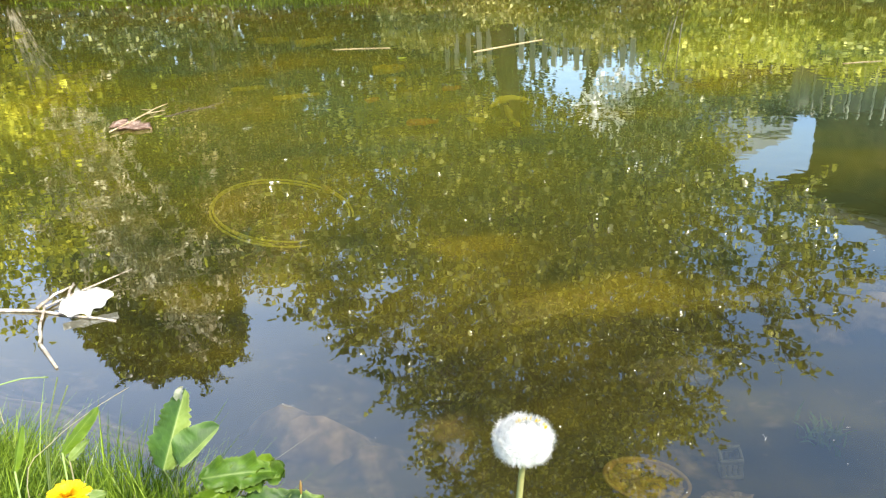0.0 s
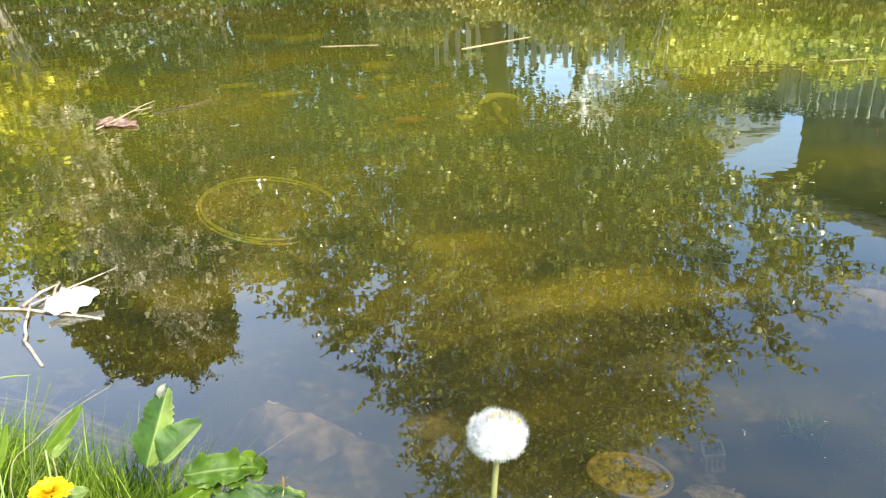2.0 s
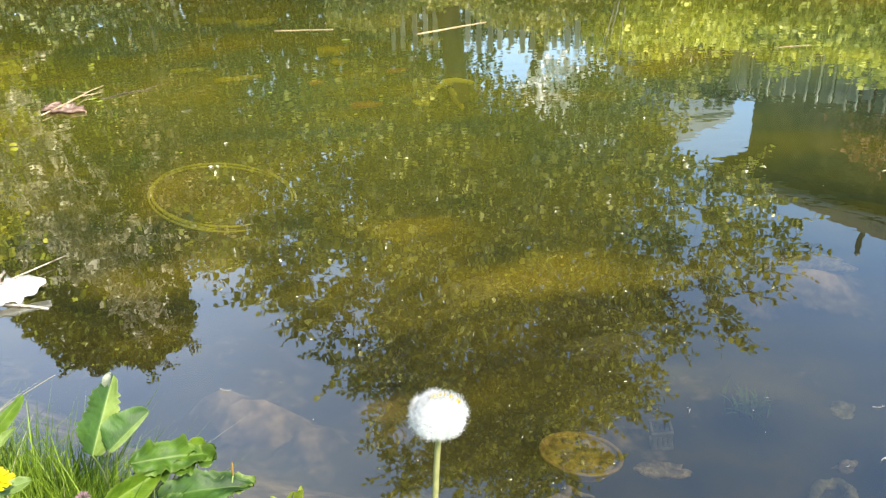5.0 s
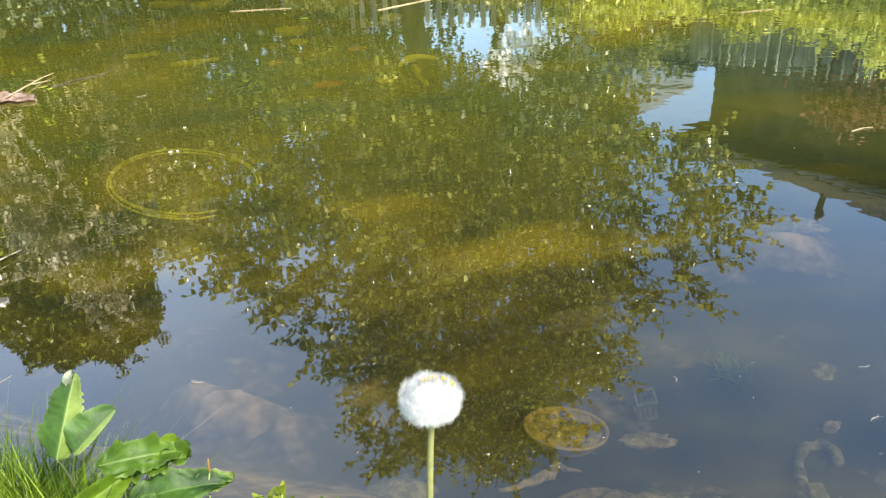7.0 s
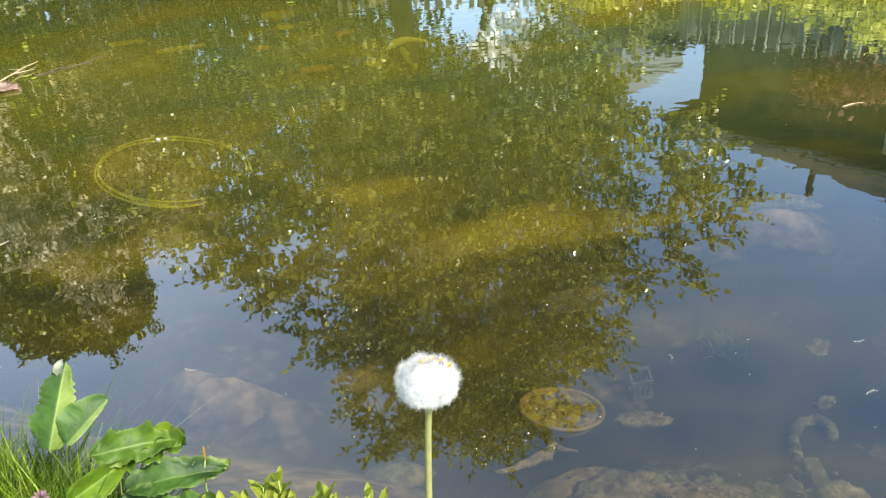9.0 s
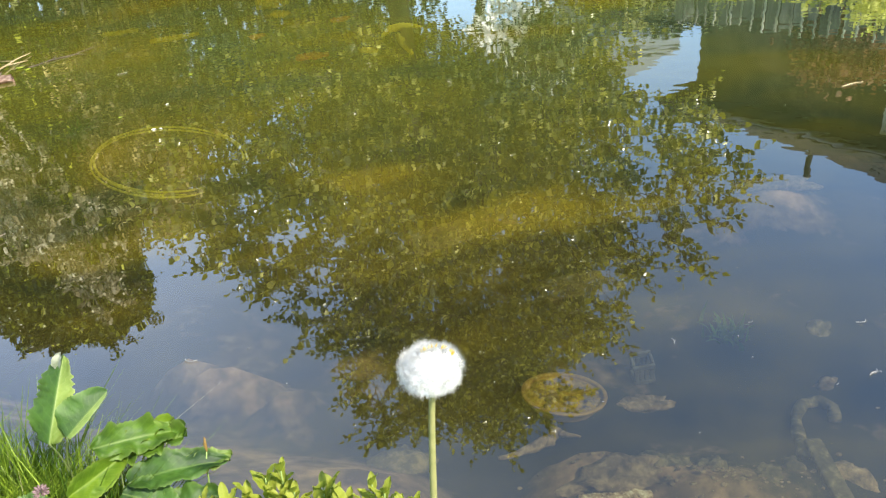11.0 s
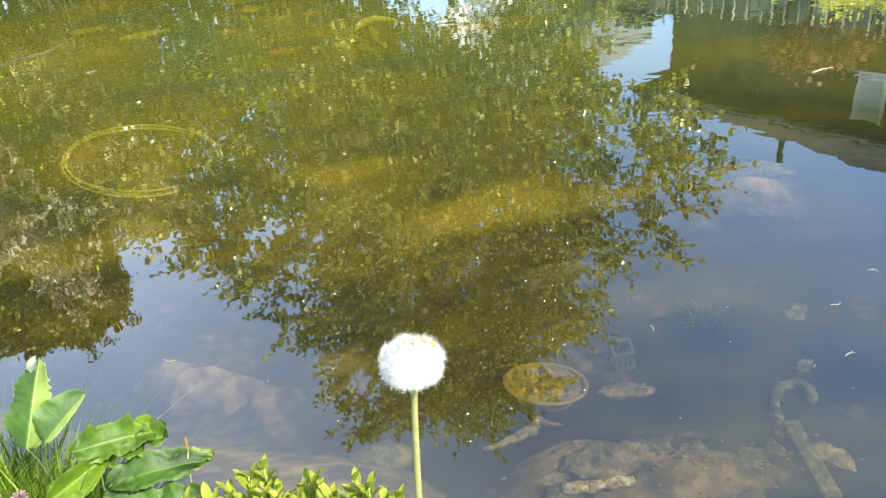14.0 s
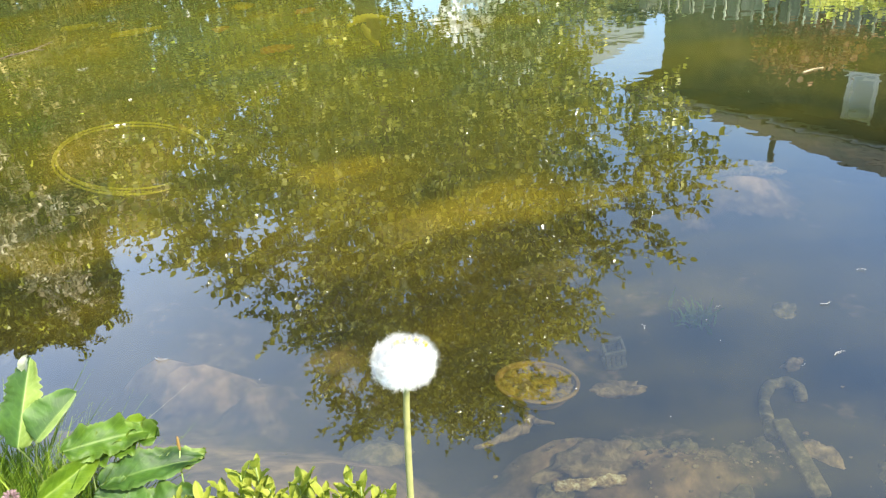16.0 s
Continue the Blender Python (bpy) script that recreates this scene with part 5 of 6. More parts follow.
for k, (x, y, l, turn, bend) in enumerate([(-0.274, 1.094, 0.030, -20, 1.0), (0.484, 0.954, 0.020, 80, 0.5), (0.723, 0.812, 0.028, 10, -0.8), (0.784, 0.926, 0.026, 0, 0.6), (0.66, 0.80, 0.012, 30, 0.4), (0.62, 0.97, 0.010, 0, 0.3), (0.90, 1.0, 0.022, 160, 0.8), (-0.13, 2.75, 0.03, 60, 0.7), (-0.75, 3.02, 0.05, 20, 0.5), (0.244, 0.80, 0.012, 0, 0.3)]):
    l *= 0.75
    P = [(l * (u - 0.5), bend * l * 0.9 * (u - 0.5) ** 2, 0.001) for u in np.linspace(0, 1, 9)]
    fat = [l * 0.013 * (0.6 + 0.8 * math.sin(math.pi * min(1, 0.1 + u)) + (0.9 if u < 0.2 else 0)) for u in np.linspace(0, 1, 9)]
    arm = [(P[2][0] + l * 0.3 * u, P[2][1] - l * 0.28 * u + l * 0.1 * u * u, 0.001 + 0.002 * u) for u in np.linspace(0, 1, 4)]
    barb = [(P[6][0] + l * 0.16 * u, P[6][1] + l * 0.24 * u, 0.001) for u in np.linspace(0, 1, 3)]
    ob = part("floating_catkin", many_tubes("floating_catkin", [(P, fat), (arm, [l * 0.012, l * 0.016, l * 0.012, l * 0.003]), (barb, [l * 0.012, l * 0.012, l * 0.003])], 6), M_PETAL)
    ob.matrix_world = pose(x, y, 0.001, 0, 0, turn)
    tagged(ob, "pale curled catkin scrap afloat on the pond", "catkin", "floating catkins")

rng = np.random.default_rng(17)
fx = np.concatenate([rng.uniform(-1.2, 1.5, 40), rng.uniform(-2.5, 3.0, 90)])
fy = np.concatenate([rng.uniform(0.75, 2.2, 40), rng.uniform(1.8, 6.5, 90)])
ok = shore_distance(fx, fy) > 0.1
fx, fy = fx[ok], fy[ok]
n = len(fx)
at = np.stack([fx, fy, np.full(n, 0.0015)], 1)
a = rng.uniform(0, 6.28, n)
ob = part("floating_specks", leaf_mesh("floating_specks", at, np.stack([np.cos(a), np.sin(a), 0.02 * np.ones(n)], 1), rng.uniform(0.0008, 0.0023, n) * (1 + 0.4 * fy), rng, 0.8, 0.97), M_PETAL, soft=False)
tagged(ob, "tiny white petals and specks afloat on the pond", "petals", kind="stuff")

# ---- plants of the near bank ----
def veined_leaf(name, dark, light, vein, glow=0.22, ribs=9.0):
    """A large leaf: pale midrib and side veins by the leaf's own coordinates."""
    m, t, N, L = material(name)
    uv = N("ShaderNodeTexCoord").outputs["UV"]
    sep = N("ShaderNodeSeparateXYZ")
    L(uv, sep.inputs[0])
    av = math_node(t, "ABSOLUTE", math_node(t, "SUBTRACT", sep.outputs[1], 0.5))
    side = math_node(t, "FRACT", math_node(t, "MULTIPLY", math_node(t, "SUBTRACT", sep.outputs[0], math_node(t, "MULTIPLY", av, 0.55)), ribs))
    side = math_node(t, "LESS_THAN", math_node(t, "ABSOLUTE", math_node(t, "SUBTRACT", side, 0.5)), 0.05)
    mid = math_node(t, "LESS_THAN", av, 0.022)
    veins = math_node(t, "MAXIMUM", mid, math_node(t, "MULTIPLY", side, 0.45))
    big = math_node(t, "ADD", math_node(t, "MULTIPLY", noise_node(t, 18, 5, 0.6, place_vector(t)), 0.7), math_node(t, "MULTIPLY", noise_node(t, 110, 4, 0.6, place_vector(t)), 0.3))
    colour = ramp(t, big, [(0.38, dark), (0.62, light)])
    colour = mix_colour(t, colour, vein, math_node(t, "MULTIPLY", math_node(t, "POWER", math_node(t, "MULTIPLY", av, 2.0), 9.0), 0.7))
    colour = mix_colour(t, colour, vein, math_node(t, "MULTIPLY", veins, 0.45))
    p = N("ShaderNodeBsdfPrincipled")
    L(colour, p.inputs["Base Color"])
    p.inputs["Roughness"].default_value, p.inputs["Specular IOR Level"].default_value = 0.55, 0.3
    h = math_node(t, "ADD", math_node(t, "MULTIPLY", veins, -0.6), math_node(t, "MULTIPLY", noise_node(t, 160, 4, 0.6, place_vector(t)), 0.8))
    L(bump(t, h, 0.5, 0.002), p.inputs["Normal"])
    tr = N("ShaderNodeBsdfTranslucent")
    L(mix_colour(t, colour, (0.35, 0.55, 0.03), 0.6), tr.inputs[0])
    mx = N("ShaderNodeMixShader")
    mx.inputs[0].default_value = glow
    L(p.outputs[0], mx.inputs[1]), L(tr.outputs[0], mx.inputs[2])
    finish(t, mx.outputs[0])
    return m


# dock leaf in several tones; the lighter ones paint sunlit leaves and halves
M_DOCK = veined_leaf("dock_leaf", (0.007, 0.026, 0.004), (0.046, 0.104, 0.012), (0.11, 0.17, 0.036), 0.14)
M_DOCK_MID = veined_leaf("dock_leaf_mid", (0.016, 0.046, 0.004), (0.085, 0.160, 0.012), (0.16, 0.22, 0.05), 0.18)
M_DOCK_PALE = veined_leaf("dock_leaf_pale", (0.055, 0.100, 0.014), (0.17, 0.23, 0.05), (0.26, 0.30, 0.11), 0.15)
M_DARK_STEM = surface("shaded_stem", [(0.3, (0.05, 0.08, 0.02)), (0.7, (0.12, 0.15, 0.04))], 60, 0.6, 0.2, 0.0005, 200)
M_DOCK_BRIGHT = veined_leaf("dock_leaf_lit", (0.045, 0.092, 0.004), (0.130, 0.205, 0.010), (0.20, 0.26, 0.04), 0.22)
M_SEEDLING = veined_leaf("willowherb_leaf", (0.115, 0.145, 0.010), (0.28, 0.30, 0.034), (0.34, 0.34, 0.08), 0.3, 6)
M_STEM = surface("green_stem", [(0.3, (0.12, 0.20, 0.04)), (0.7, (0.26, 0.33, 0.10))], 60, 0.6, 0.2, 0.0005, 200)
M_HOLLOW_STEM = surface("dandelion_stem", [(0.3, (0.132, 0.140, 0.042)), (0.7, (0.264, 0.252, 0.096))], 60, 0.6, 0.2, 0.0005, 200)
M_FLUFF = foliage("seed_fluff", (0.60, 0.60, 0.57), (0.84, 0.84, 0.81), (0.72, 0.72, 0.69), 0.6, 0.35)
M_FLOWER = foliage("dandelion_petal", (0.85, 0.52, 0.01), (0.95, 0.72, 0.02), (0.95, 0.65, 0.01), 0.5, 0.3)
M_BUD = surface("brown_bud", [(0.3, (0.106, 0.056, 0.012)), (0.7, (0.224, 0.140, 0.030))], 80, 0.7, 0.3, 0.001, 200)
M_CLOVER = foliage("clover_floret", (0.18, 0.11, 0.11), (0.34, 0.24, 0.24), None, 0.6, 0.3)
M_WITHERED = surface("withered_leaf", [(0.36, (0.12, 0.14, 0.08)), (0.6, (0.32, 0.33, 0.25))], 60, 0.7, 0.5, 0.001, 250)
M_DRY = foliage("dry_grass", (0.24, 0.20, 0.09), (0.46, 0.42, 0.26), None, 0.6, 0.25)


def broad_leaf(name, base, tip, width, face, mat, parent, seed=1, fold=0.15, arch=0.12, wave=0.05, teeth=0.04, origin=(0, 0, 0), blunt=0.75, nx=36, ny=14):
    """A broad leaf from base to tip, folded along its midrib, arched, with a wavy toothed rim."""
    base, tip, face = Vector(base), Vector(tip), Vector(face).normalized()
    along = (tip - base)
    l = along.length
    along.normalize()
    across = face.cross(along).normalized()
    face = along.cross(across)
    bm = bmesh.new()
    uvl = bm.loops.layers.uv.new("UVMap")
    g = []
    for i in range(nx + 1):
        u = i / nx
        half = width / 2 * (math.sin(math.pi * min(1.0, u ** blunt * 0.98 + 0.02)) ** 0.65) + 0.0006
        row = []
        for j in range(ny + 1):
            v = 2 * j / ny - 1
            k = half * v * (1 + (teeth * math.sin(u * 95 + seed + 3 * noise.noise(Vector((u * 9, seed, 0)))) * abs(v) ** 3 if abs(v) > 0.7 else 0))
            lift = fold * width * abs(v) ** 1.2 + wave * width * (v * v) * math.sin(u * 17 + seed + (2 if v > 0 else 0) + 2.5 * noise.noise(Vector((u * 5, seed * 2.0, v)))) + 0.03 * width * noise.noise(Vector((u * 6, v * 3, seed))) + 0.16 * width * abs(v) * (0.3 - abs(noise.noise(Vector((u * 7 + seed, v * 2.5, seed * 1.7)))))
            lift += arch * l * 4 * (u - u * u) * 0.5
            row.append(bm.verts.new(base - Vector(origin) + along * (u * l) + across * k + face * lift))
        g.append(row)
    for i in range(nx):
        for j in range(ny):
            f = bm.faces.new([g[i][j], g[i + 1][j], g[i + 1][j + 1], g[i][j + 1]])
            for lp, (a, b) in zip(f.loops, ((i, j), (i + 1, j), (i + 1, j + 1), (i, j + 1))):
                lp[uvl].uv = (a / nx, b / ny)
    ob = part(name, bm, mat, parent)
    return ob


def folded_leaf(name, base, tip, wide, faces, mat, parent, seed=1, arch=0.10, teeth=0.10, origin=(0, 0, 0), blunt=0.75, nx=48, ny=8, under=None):
    """A leaf creased along its midrib: two halves of their own widths and facings, with ragged toothed rims."""
    base, tip = Vector(base), Vector(tip)
    along = tip - base
    l = along.length
    along.normalize()
    bm = bmesh.new()
    uvl = bm.loops.layers.uv.new("UVMap")
    lift = (Vector(faces[0]).normalized() + Vector(faces[1]).normalized()).normalized()
    mid = [bm.verts.new(base - Vector(origin) + along * (l * i / nx) + lift * (arch * l * 2 * (i / nx) * (1 - i / nx))) for i in range(nx + 1)]
    for side, (width, face) in enumerate(zip(wide, faces)):
        sign = -1 if side == 0 else 1
        face = Vector(face).normalized()
        across = (along.cross(face) * (-sign)).normalized()
        if across.x * sign < 0:
            across = -across
        g = []
        for i in range(nx + 1):
            u = i / nx
            half = width * (math.sin(math.pi * min(1.0, u ** blunt * 0.97 + 0.03)) ** 0.48) + 0.0004
            half *= 1 + teeth * (noise.noise(Vector((u * 26, seed, side))) + 0.6 * abs(math.sin(u * 38 + seed)) - 0.3)
            row = [mid[i]]
            for j in range(1, ny + 1):
                v = j / ny
                wave = 0.10 * width * v * v * math.sin(u * 15 + seed + side * 2) + 0.07 * width * v * noise.noise(Vector((u * 7, v * 3, seed + side * 5))) - 0.12 * width * v * v
                row.append(bm.verts.new(mid[i].co + across * (half * v) + along * (-0.10 * half * v) + face * wave))
            g.append(row)
        for i in range(nx):
            for j in range(ny):
                f = bm.faces.new([g[i][j], g[i + 1][j], g[i + 1][j + 1], g[i][j + 1]])
                # the second half takes a paler copy, coloured as the sunlit side
                f.material_index = side if under else 0
                for lp, (a, b) in zip(f.loops, ((i, j), (i + 1, j), (i + 1, j + 1), (i, j + 1))):
                    lp[uvl].uv = (a / nx, 0.5 + sign * 0.5 * b / ny)
    ob = part(name, bm, mat, parent)
    if under:
        ob.data.materials.append(under)
    return ob


def stalk(parent, P, r, origin, mat=None, name="stalk", sides=7):
    P = [Vector(p) - Vector(origin) for p in P]
    Q = []
    for i in range(len(P) - 1):
        for u in np.linspace(0, 1, 5)[:-1]:
            a, b = P[i], P[i + 1]
            t0 = (P[i + 1] - P[max(i - 1, 0)]) * 0.5
            t1 = (P[min(i + 2, len(P) - 1)] - P[i]) * 0.5
            u = float(u)
            Q.append(a * (2 * u ** 3 - 3 * u * u + 1) + t0 * (u ** 3 - 2 * u * u + u) + b * (3 * u * u - 2 * u ** 3) + t1 * (u ** 3 - u * u))
    Q.append(P[-1])
    rr = np.linspace(r, r * 0.75, len(Q))
    return part(name, tube(name, Q, rr, sides), mat or M_STEM, parent)


def dock_plant():
    o = (-0.245, 0.60, land(-0.245, 0.60))
    root = empty("dock_plant", o, "broad-leaved green dock plant on the grassy bank", "plant")
    c = Vector((-0.255, 0.61, 0.17))
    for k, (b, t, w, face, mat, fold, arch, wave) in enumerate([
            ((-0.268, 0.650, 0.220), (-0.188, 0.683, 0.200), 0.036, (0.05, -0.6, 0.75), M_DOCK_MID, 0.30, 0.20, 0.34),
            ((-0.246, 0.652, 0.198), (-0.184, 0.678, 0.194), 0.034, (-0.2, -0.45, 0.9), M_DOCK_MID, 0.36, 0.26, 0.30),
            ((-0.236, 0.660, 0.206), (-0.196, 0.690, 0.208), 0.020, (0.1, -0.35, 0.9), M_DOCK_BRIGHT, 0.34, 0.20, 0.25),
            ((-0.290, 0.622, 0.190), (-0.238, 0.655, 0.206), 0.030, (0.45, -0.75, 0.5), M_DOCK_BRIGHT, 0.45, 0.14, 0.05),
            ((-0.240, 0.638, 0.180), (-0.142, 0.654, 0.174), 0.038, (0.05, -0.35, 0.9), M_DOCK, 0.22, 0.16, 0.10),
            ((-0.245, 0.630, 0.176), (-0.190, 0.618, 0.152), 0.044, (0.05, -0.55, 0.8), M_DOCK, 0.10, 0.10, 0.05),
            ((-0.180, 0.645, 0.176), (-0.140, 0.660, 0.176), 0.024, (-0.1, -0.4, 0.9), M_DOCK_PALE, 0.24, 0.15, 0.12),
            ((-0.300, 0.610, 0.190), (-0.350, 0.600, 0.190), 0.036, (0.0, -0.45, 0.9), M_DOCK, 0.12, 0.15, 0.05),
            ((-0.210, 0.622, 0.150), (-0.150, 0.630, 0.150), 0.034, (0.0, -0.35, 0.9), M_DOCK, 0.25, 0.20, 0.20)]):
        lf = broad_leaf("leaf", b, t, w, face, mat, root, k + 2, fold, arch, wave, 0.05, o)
        stalk(root, [o, (Vector(o) + Vector(b)) / 2 + Vector((0, -0.006, 0.012)), b], 0.0008, o, M_DARK_STEM)
    # creased leaves whose pale second halves have the sun painted in
    for k, (b, t, wide, faces, mat) in enumerate([
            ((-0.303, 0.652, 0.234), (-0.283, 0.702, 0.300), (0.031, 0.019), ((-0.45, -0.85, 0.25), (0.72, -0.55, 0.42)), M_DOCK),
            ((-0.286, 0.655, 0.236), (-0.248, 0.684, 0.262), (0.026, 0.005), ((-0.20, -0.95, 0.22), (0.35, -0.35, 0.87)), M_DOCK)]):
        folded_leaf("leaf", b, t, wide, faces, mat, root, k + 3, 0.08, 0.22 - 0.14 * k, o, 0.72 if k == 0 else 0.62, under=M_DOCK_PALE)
        stalk(root, [(-0.298, 0.668, land(-0.298, 0.668)), (-0.300, 0.664, 0.18), b], 0.0011, o, M_DARK_STEM)
    broad_leaf("leaf_tip", (-0.290, 0.697, 0.288), (-0.284, 0.702, 0.304), 0.010, (-0.3, -0.8, 0.5), M_WITHERED, root, 3, 0.30, 0.25, 0.06, 0.0, o, 0.8, 16, 8)["label"] = "bleached curled leaf tip"
    broad_leaf("leaf_tip", (-0.218, 0.686, 0.205), (-0.209, 0.690, 0.213), 0.012, (0.1, -0.6, 0.8), M_WITHERED, root, 5, 0.4, 0.3, 0.1, 0.0, o, 0.8, 14, 8)["label"] = "bleached curled leaf tip"
    return root


def land(x, y):
    return bed(x, y)


dock_plant()


def seedling(x, y, z, h, seed, lean):
    """A small upright herb: a stem with opposite pairs of lance-shaped leaves."""
    rng = random.Random(seed)
    o = (x - lean[0] * 0.6, y - lean[1] * 0.6, land(x - lean[0] * 0.6, y - lean[1] * 0.6))
    root = empty("willowherb", o, "young bright green willowherb shoot on the bank", "plant", "young willowherb shoots")
    top = Vector((x, y, z))
    mid = (Vector(o) + top) / 2 + Vector((rng.uniform(-0.006, 0.006), rng.uniform(-0.006, 0.006), 0))
    stalk(root, [o, mid, top], 0.0009, o)
    n = rng.randint(16, 22)
    for k in range(n):
        w = k / (n - 1)
        u = 1 - 0.55 * w
        p = (mid.lerp(top, max(0, 2 * u - 1)) if u > 0.5 else Vector(o).lerp(mid, 2 * u))
        a = 2.4 * k + seed + rng.uniform(-0.3, 0.3)
        l = h * (0.24 + 0.34 * w) * rng.uniform(0.75, 1.2)
        up = 1.7 - 1.45 * w + rng.uniform(-0.2, 0.2)
        d = Vector((math.cos(a), math.sin(a), up)).normalized()
        broad_leaf("leaf", p, p + d * l, l * rng.uniform(0.30, 0.44), Vector((-d.x * up, -d.y * up, 1)) + Vector((0, 0, 0.2)), M_SEEDLING, root, rng.randint(0, 99), 0.14, 0.12, 0.08, 0.02, o, 0.85, 8, 4)
    return root


SEEDLINGS = [(-0.150, 0.560, 0.235), (-0.128, 0.545, 0.246), (-0.112, 0.556, 0.240), (-0.092, 0.555, 0.256), (-0.078, 0.558, 0.258), (-0.070, 0.540, 0.236), (-0.052, 0.540, 0.232),
             (-0.043, 0.548, 0.240), (-0.026, 0.540, 0.226), (-0.010, 0.538, 0.222), (0.010, 0.540, 0.228), (0.024, 0.530, 0.216), (-0.135, 0.520, 0.225), (-0.100, 0.515, 0.222), (-0.060, 0.510, 0.212), (-0.02, 0.505, 0.200)]
SEEDLINGS += [(0.036, 0.535, 0.214), (0.000, 0.545, 0.236), (-0.035, 0.552, 0.238)]
SEEDLINGS += [(x + 0.009, y - 0.012, z - 0.016) for x, y, z in SEEDLINGS[:12]] + [(x - 0.007, y - 0.022, z - 0.028) for x, y, z in SEEDLINGS[:12:2]]
for k, (x, y, z) in enumerate(SEEDLINGS):
    seedling(x, y, z - 0.020, 0.08, k + 1, (0.02 * math.sin(k * 2.1), 0.05 + 0.01 * math.cos(k)))


def dandelion_clock():
    foot = Vector((0.036, 0.40, land(0.036, 0.40)))
    head = Vector((0.052, 0.431, 0.422))
    root = empty("dandelion_clock", foot, "white fluffy dandelion seed head on a tall stem", "dandelion")
    neck = head - Vector((0.0, 0.0, 0.016))
    stalk(root, [foot, (0.041, 0.415, 0.24), (0.048, 0.428, 0.36), neck], 0.0029, foot, M_HOLLOW_STEM, "stem", 9)
    b = bmesh.new()
    bmesh.ops.create_uvsphere(b, u_segments=14, v_segments=8, radius=0.0045)
    for v in b.verts:
        v.co = v.co * 1.0 + (head - foot) - Vector((0, 0, 0.003))
    part("receptacle", b, M_STEM, root)
    rng = np.random.default_rng(5)
    n, hairs = 340, 40
    k = np.arange(n) + 0.5
    ph, th = np.arccos(1 - 1.86 * k / n), math.pi * (1 + 5 ** 0.5) * k
    D = np.stack([np.cos(th) * np.sin(ph), np.sin(th) * np.sin(ph), np.cos(ph)], 1) + rng.normal(size=(n, 3)) * 0.05
    D /= np.linalg.norm(D, axis=1)[:, None]
    D2 = D * np.where(D[:, 2:3] < 0, np.array([[1.04, 1.04, 0.56]]), np.array([[1.04, 1.04, 0.66]]))
    c = np.array(head - foot)
    V, F = [], []
    for i in range(n):
        d = D2[i]
        s0, s1 = c + d * 0.004, c + d * 0.0180 * rng.uniform(0.72, 1.06)
        ref = np.array([0, 0, 1.0]) if abs(d[2]) < 0.8 else np.array([1.0, 0, 0])
        a = np.cross(d, ref)
        a /= np.linalg.norm(a)
        bb = np.cross(a, d)
        m = len(V)
        V += [s0 - a * 0.00012, s0 + a * 0.00012, s1]
        F.append((m, m + 1, m + 2))
        for h in range(hairs):
            q = 2 * math.pi * h / hairs + rng.uniform(-0.2, 0.2)
            e = math.cos(q) * a + math.sin(q) * bb
            tip = s1 + (e * rng.uniform(0.7, 1.0) + d * rng.uniform(0.15, 0.5)) * 0.0085
            w = np.cross(e, d) * 0.00017
            m = len(V)
            V += [s1 - w, s1 + w, tip]
            F.append((m, m + 1, m + 2))
    fl = part("fluff", raw_mesh("fluff", np.array(V), np.array(F)), M_FLUFF, root, "white silky seed parachutes", soft=False)
    fl["kind"] = "stuff"
    a = rng.uniform(-0.3, 2.6, 16)
    d = np.stack([0.003 + 0.011 * np.cos(a), -0.004 + 0.007 * np.sin(a), 0.0150 - 0.0025 * np.abs(np.cos(a))], 1)
    part("floret", leaf_mesh("floret", c + d * 0.97, d + np.array([0, -0.004, 0.004]), 0.004, rng, 0.35, 0.3), M_FLOWER, root, "last yellow florets", soft=False)
    return root


dandelion_clock()


def dandelion_flower(head, foot_xy, r=0.018):
    foot = Vector((*foot_xy, land(*foot_xy)))
    head = Vector(head)
    root = empty("dandelion_flower", foot, "open yellow dandelion flower in the bank grass", "dandelion")
    stalk(root, [foot, (foot + head) / 2 + Vector((0.004, 0, 0)), head - Vector((0, 0, 0.008))], 0.0022, foot, M_STEM, "stem")
    b = bmesh.new()
    bmesh.ops.create_cone(b, cap_ends=True, segments=14, radius1=0.004, radius2=0.009, depth=0.014)
    for v in b.verts:
        v.co += (head - foot) - Vector((0, 0, 0.004))
    part("calyx", b, M_STEM, root)
    rng = np.random.default_rng(8)
    V, F = [], []
    c = np.array(head - foot)
    for k in range(330):
        u = math.sqrt((k + 0.5) / 330)
        a = 2.39996 * k
        el = 1.35 - 1.15 * u + rng.normal() * 0.10
        d = np.array([math.cos(a) * math.cos(el), math.sin(a) * math.cos(el), math.sin(el)])
        s = np.array([-math.sin(a), math.cos(a), 0]) * 0.0013
        l = r * (0.55 + 0.5 * u) * rng.uniform(0.85, 1.1)
        up = np.array([0, 0, 0.0012])
        p0, p1, p2 = c + d * 0.002, c + d * l * 0.6, c + d * l - np.array([0, 0, 0.0012 * u])
        m = len(V)
        V += [p0 - s * 0.6, p0 + s * 0.6, p1 + s + up, p1 - s + up, p2 + s * 0.8, p2 - s * 0.8]
        F += [(m, m + 1, m + 2, m + 3), (m + 3, m + 2, m + 4, m + 5)]
    part("petals", raw_mesh("petals", np.array(V), np.array(F)), M_FLOWER, root, soft=False)["kind"] = "stuff"
    return root


dandelion_flower((-0.320, 0.506, 0.324), (-0.315, 0.52))


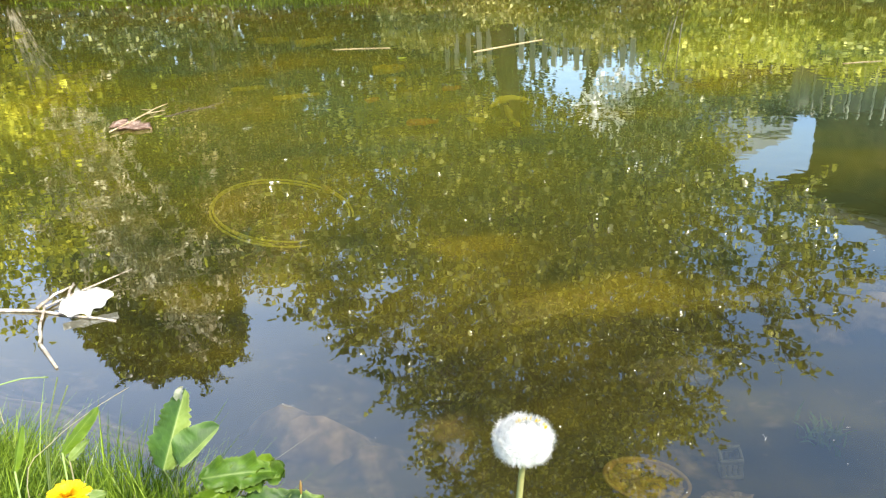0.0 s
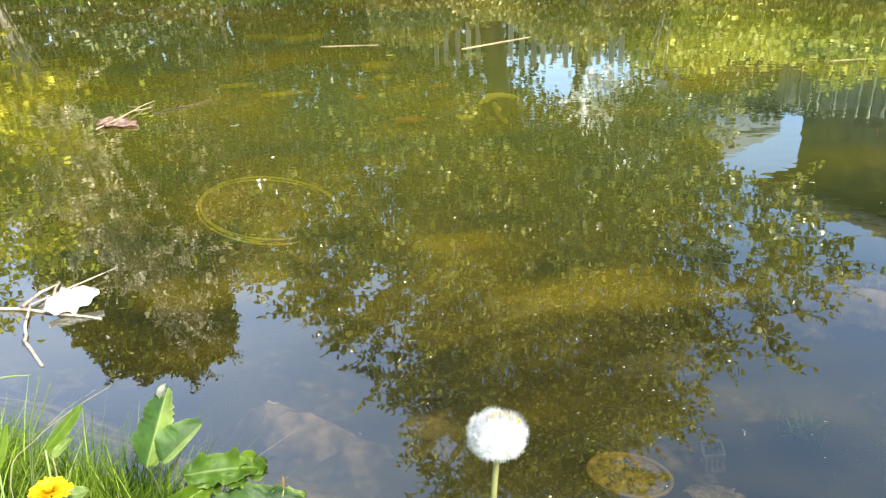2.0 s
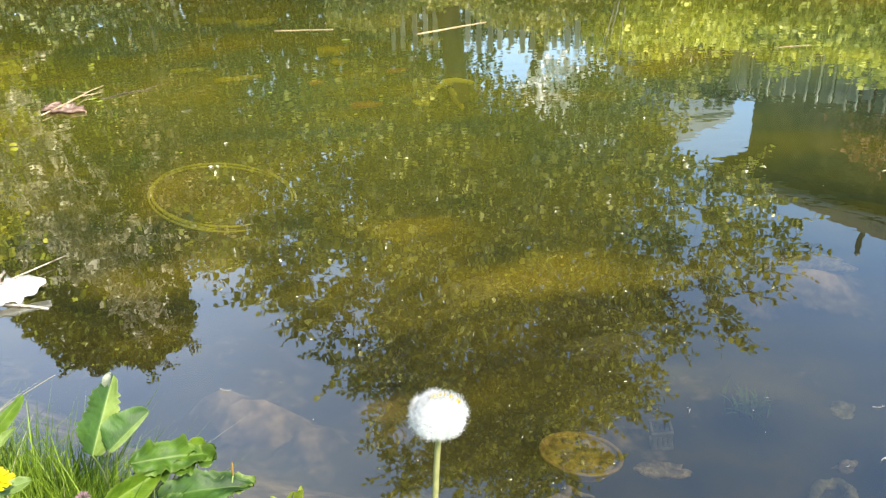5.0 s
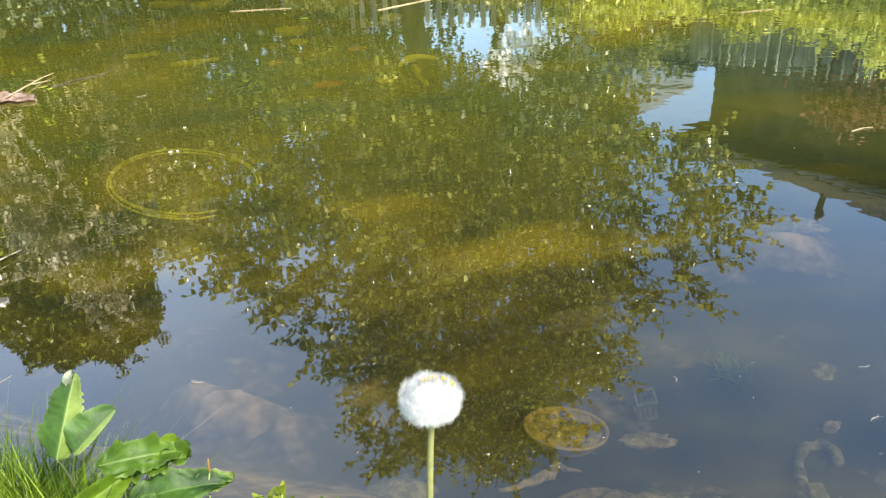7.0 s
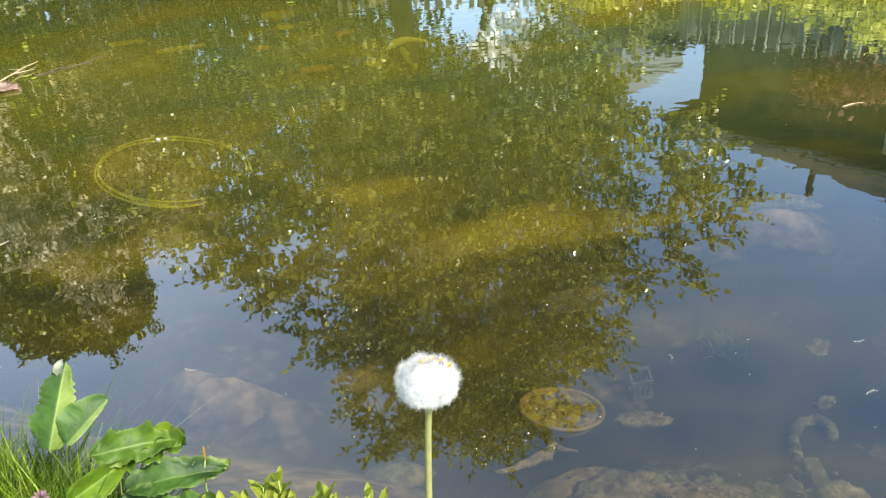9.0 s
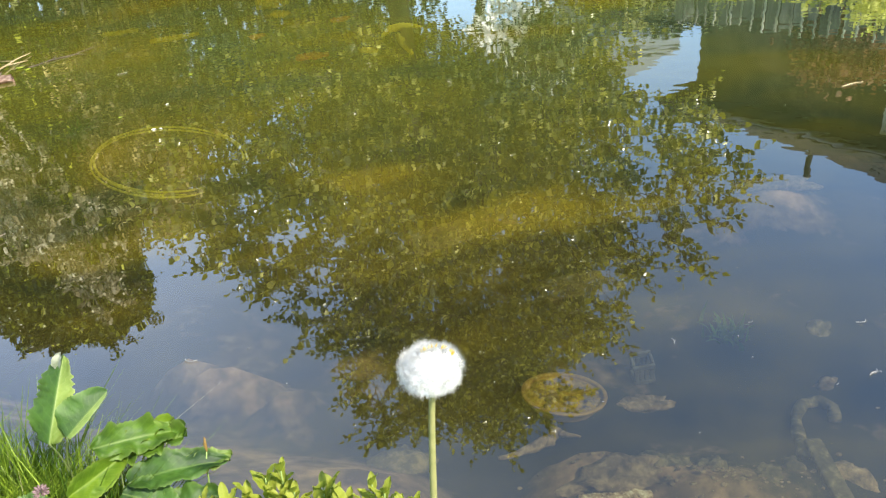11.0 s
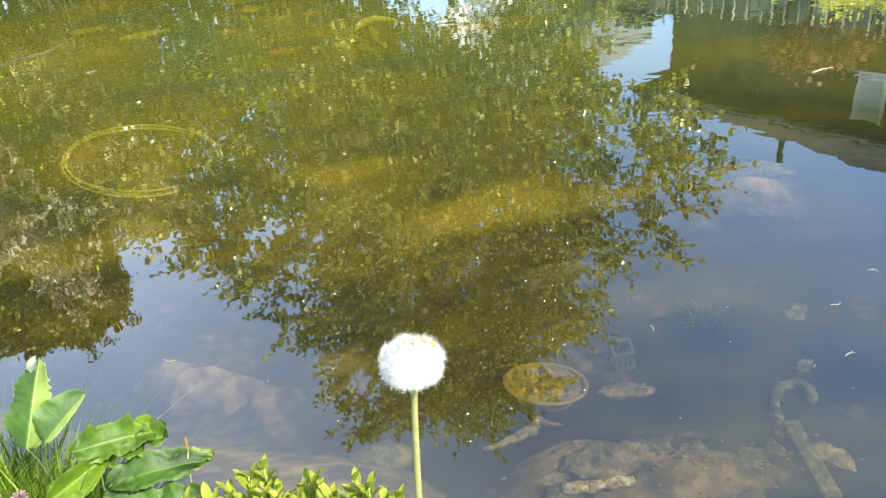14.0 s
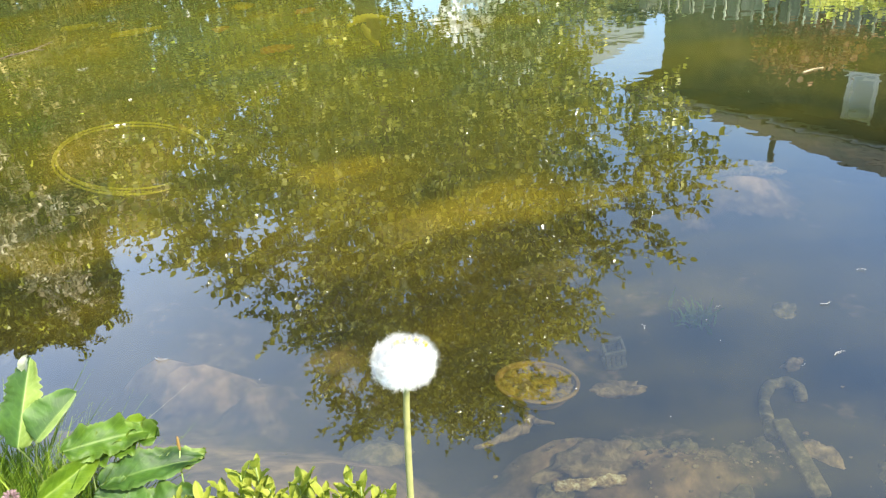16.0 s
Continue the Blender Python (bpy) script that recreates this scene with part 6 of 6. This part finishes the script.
def clover(place):
    x, y, z = place
    foot = Vector((x - 0.01, y + 0.02, land(x - 0.01, y + 0.02)))
    root = empty("clover_flower", foot, "pale pink clover flower in the bank grass", "clover")
    stalk(root, [foot, (x, y, z - 0.008)], 0.0011, foot)
    rng = np.random.default_rng(3)
    n = 70
    d = rng.normal(size=(n, 3))
    d[:, 2] = np.abs(d[:, 2]) - 0.3
    d /= np.linalg.norm(d, axis=1)[:, None]
    at = np.array([x, y, z]) - np.array(foot) + d * 0.002
    part("florets", leaf_mesh("florets", at, d, 0.0052, rng, 0.4, 0.3), M_CLOVER, root, soft=False)["kind"] = "stuff"


clover((-0.271, 0.548, 0.268))


def plantain_bud():
    x, y = -0.163, 0.655
    foot = Vector((x - 0.01, y - 0.04, land(x - 0.01, y - 0.04)))
    root = empty("flower_bud", foot, "small brown flower bud on a thin stalk", "bud")
    stalk(root, [foot, (x - 0.003, y - 0.01, 0.16), (x, y, 0.19)], 0.0010, foot)
    o = Vector((x, y, 0.188)) - foot
    part("bud", tube("bud", [o, o + Vector((0, 0.001, 0.003)), o + Vector((0, 0.002, 0.010)), o + Vector((0.0005, 0.003, 0.015)), o + Vector((0.0005, 0.0035, 0.018))], [0.0007, 0.0014, 0.0016, 0.0012, 0.0006], 10), M_BUD, root)


plantain_bud()
# upright yellow-green leaf blades in the grass
for k, (b, t, w) in enumerate([((-0.396, 0.640, 0.270), (-0.362, 0.667, 0.306), 0.015), ((-0.436, 0.62, 0.265), (-0.428, 0.64, 0.306), 0.010)]):
    o = (b[0] - 0.005, b[1] - 0.02, land(b[0] - 0.005, b[1] - 0.02))
    root = empty("grass_leaf", o, "upright yellow-green leaf blade among the grass", "plant", "leaf blades in the grass")
    folded_leaf("leaf", b, t, (w * 0.45, w * 0.55), ((-0.55, -0.8, 0.2), (0.6, -0.6, 0.5)), M_DOCK_BRIGHT, root, k, 0.05, 0.05, o, 0.9, 24, 5)
    stalk(root, [o, b], 0.0014, o)
o = (-0.390, 0.625, land(-0.390, 0.625))
root = empty("withered_leaf", o, "pale withered curled leaf among the grass", "leaf")
broad_leaf("blade", (-0.386, 0.632, 0.266), (-0.371, 0.651, 0.276), 0.008, (0.2, -0.7, 0.7), M_DOCK_PALE, root, 2, 0.4, 0.3, 0.15, 0.04, o, 0.8, 16, 8)
stalk(root, [o, (-0.388, 0.630, 0.20), (-0.386, 0.632, 0.266)], 0.0009, o, M_DRY)
o = (-0.322, 0.535, land(-0.322, 0.535))
root = empty("pale_leaf", o, "pale grey-green oval leaf beside the dandelion flower", "leaf")
broad_leaf("blade", (-0.330, 0.530, 0.297), (-0.306, 0.541, 0.299), 0.013, (0.0, -0.6, 0.8), M_DOCK_PALE, root, 7, 0.15, 0.1, 0.05, 0.02, o, 0.85, 16, 8)
stalk(root, [o, (-0.328, 0.531, 0.22), (-0.330, 0.530, 0.297)], 0.0010, o)
for k, (label, mat, P) in enumerate([("long pale straw leaning out over the water", M_DRY, [(-0.415, 0.60, 0.262), (-0.398, 0.63, 0.290), (-0.378, 0.68, 0.292), (-0.357, 0.73, 0.287)]),
                                     ("thin dark upright grass stem over the water", M_DARK_STEM, [(-0.408, 0.61, 0.20), (-0.403, 0.63, 0.290), (-0.397, 0.645, 0.322), (-0.391, 0.66, 0.348)]),
                                     ("thin dark upright grass stem over the water", M_DARK_STEM, [(-0.406, 0.61, 0.20), (-0.402, 0.63, 0.284), (-0.393, 0.645, 0.312), (-0.383, 0.66, 0.338)]),
                                     ("bright green grass blade bent over the water", M_STEM, [(-0.50, 0.60, 0.24), (-0.47, 0.63, 0.335), (-0.44, 0.66, 0.345), (-0.418, 0.69, 0.330)])]):
    foot = Vector((P[0][0], P[0][1] - 0.01, land(P[0][0], P[0][1] - 0.01)))
    root = empty("tall_grass" if k else "straw", foot, label, "grass" if k else "straw")
    stalk(root, [foot] + P, 0.0009 if k else 0.0005, foot, mat, "stem", 6)


def near_grass(name, n, h, width, mat, seed, keep, label, lean=0.4):
    rng = np.random.default_rng(seed)
    X, Y = rng.uniform(-0.85, 0.15, n * 6), rng.uniform(0.28, 1.2, n * 6)
    s = shore_distance(X, Y)
    tuft = wobble(X, Y, 22.0, seed) + 0.5 * wobble(X, Y, 60.0, seed + 1)
    ok = (s < 0.0) & keep(X, Y) & (tuft > -0.45)
    X, Y, tuft = X[ok][:n], Y[ok][:n], tuft[ok][:n]
    roots = np.stack([X, Y, ground_height(X, Y) - 0.004], 1)
    hh = h * rng.uniform(0.45, 1.15, len(X)) * (1 + 0.35 * tuft)
    ob = part(name, blades(name, roots, hh, width * rng.uniform(0.7, 1.3, len(X)), rng, lean, 5, (0.15, 0.2, 0)), mat, soft=False)
    return tagged(ob, label, "grass", kind="stuff")


left_part = lambda X, Y: (X < -0.235 - 0.3 * np.maximum(Y - 0.62, 0)) & (Y > 0.40)
near_grass("grass", 22000, 0.100, 0.0019, M_GRASS, 101, left_part, "dense bright green grass on the near bank")
near_grass("grass", 200, 0.125, 0.0022, M_GRASS, 102, lambda X, Y: (X < -0.36) & (Y > 0.45), "long green grass blades leaning over the water", 0.3)
near_grass("dry_grass", 320, 0.13, 0.0014, M_DRY, 103, lambda X, Y: (X < -0.33) & (Y > 0.45), "dry straw-coloured grass stalks on the near bank", 0.5)
near_grass("grass", 8500, 0.080, 0.0020, M_GRASS, 104, lambda X, Y: (X > -0.36) & (X < 0.02) & (Y < 0.66) & (Y > 0.42), "short green grass on the near bank", 0.5)
near_grass("grass", 7000, 0.150, 0.0019, M_GRASS, 105, lambda X, Y: (X < -0.315) & (X > -0.50) & (Y < 0.78) & (Y > 0.56), "bright green grass growing round the dock plant", 0.35)
near_grass("grass", 11000, 0.165, 0.0022, M_GRASS, 106, lambda X, Y: (X < -0.262) & (X > -0.42) & (Y < 0.75) & (Y > 0.60), "bright green grass before the dock plant", 0.3)


def lawn(n, seed):
    """Rough grass over the land round the pond."""
    rng = np.random.default_rng(seed)
    X, Y = rng.uniform(-8, 8, n * 2), rng.uniform(-5, 13, n * 2)
    s = shore_distance(X, Y)
    ok = (s < -0.12) & (np.hypot(X, Y) > 0.55) & ~((X > -0.6) & (X < 0.25) & (Y > 0.0) & (Y < 0.9)) & (wobble(X, Y, 2.0, seed) > -0.45)
    X, Y = X[ok][:n], Y[ok][:n]
    roots = np.stack([X, Y, ground_height(X, Y) - 0.006], 1)
    ob = part("lawn", blades("lawn", roots, rng.uniform(0.06, 0.16, len(X)) * (1 + 0.3 * wobble(X, Y, 3.0, seed + 1)), 0.011, rng, 0.5, 2), M_GRASS, soft=False)
    return tagged(ob, "rough green grass over the land round the pond", "grass", kind="stuff")


lawn(28000, 110)
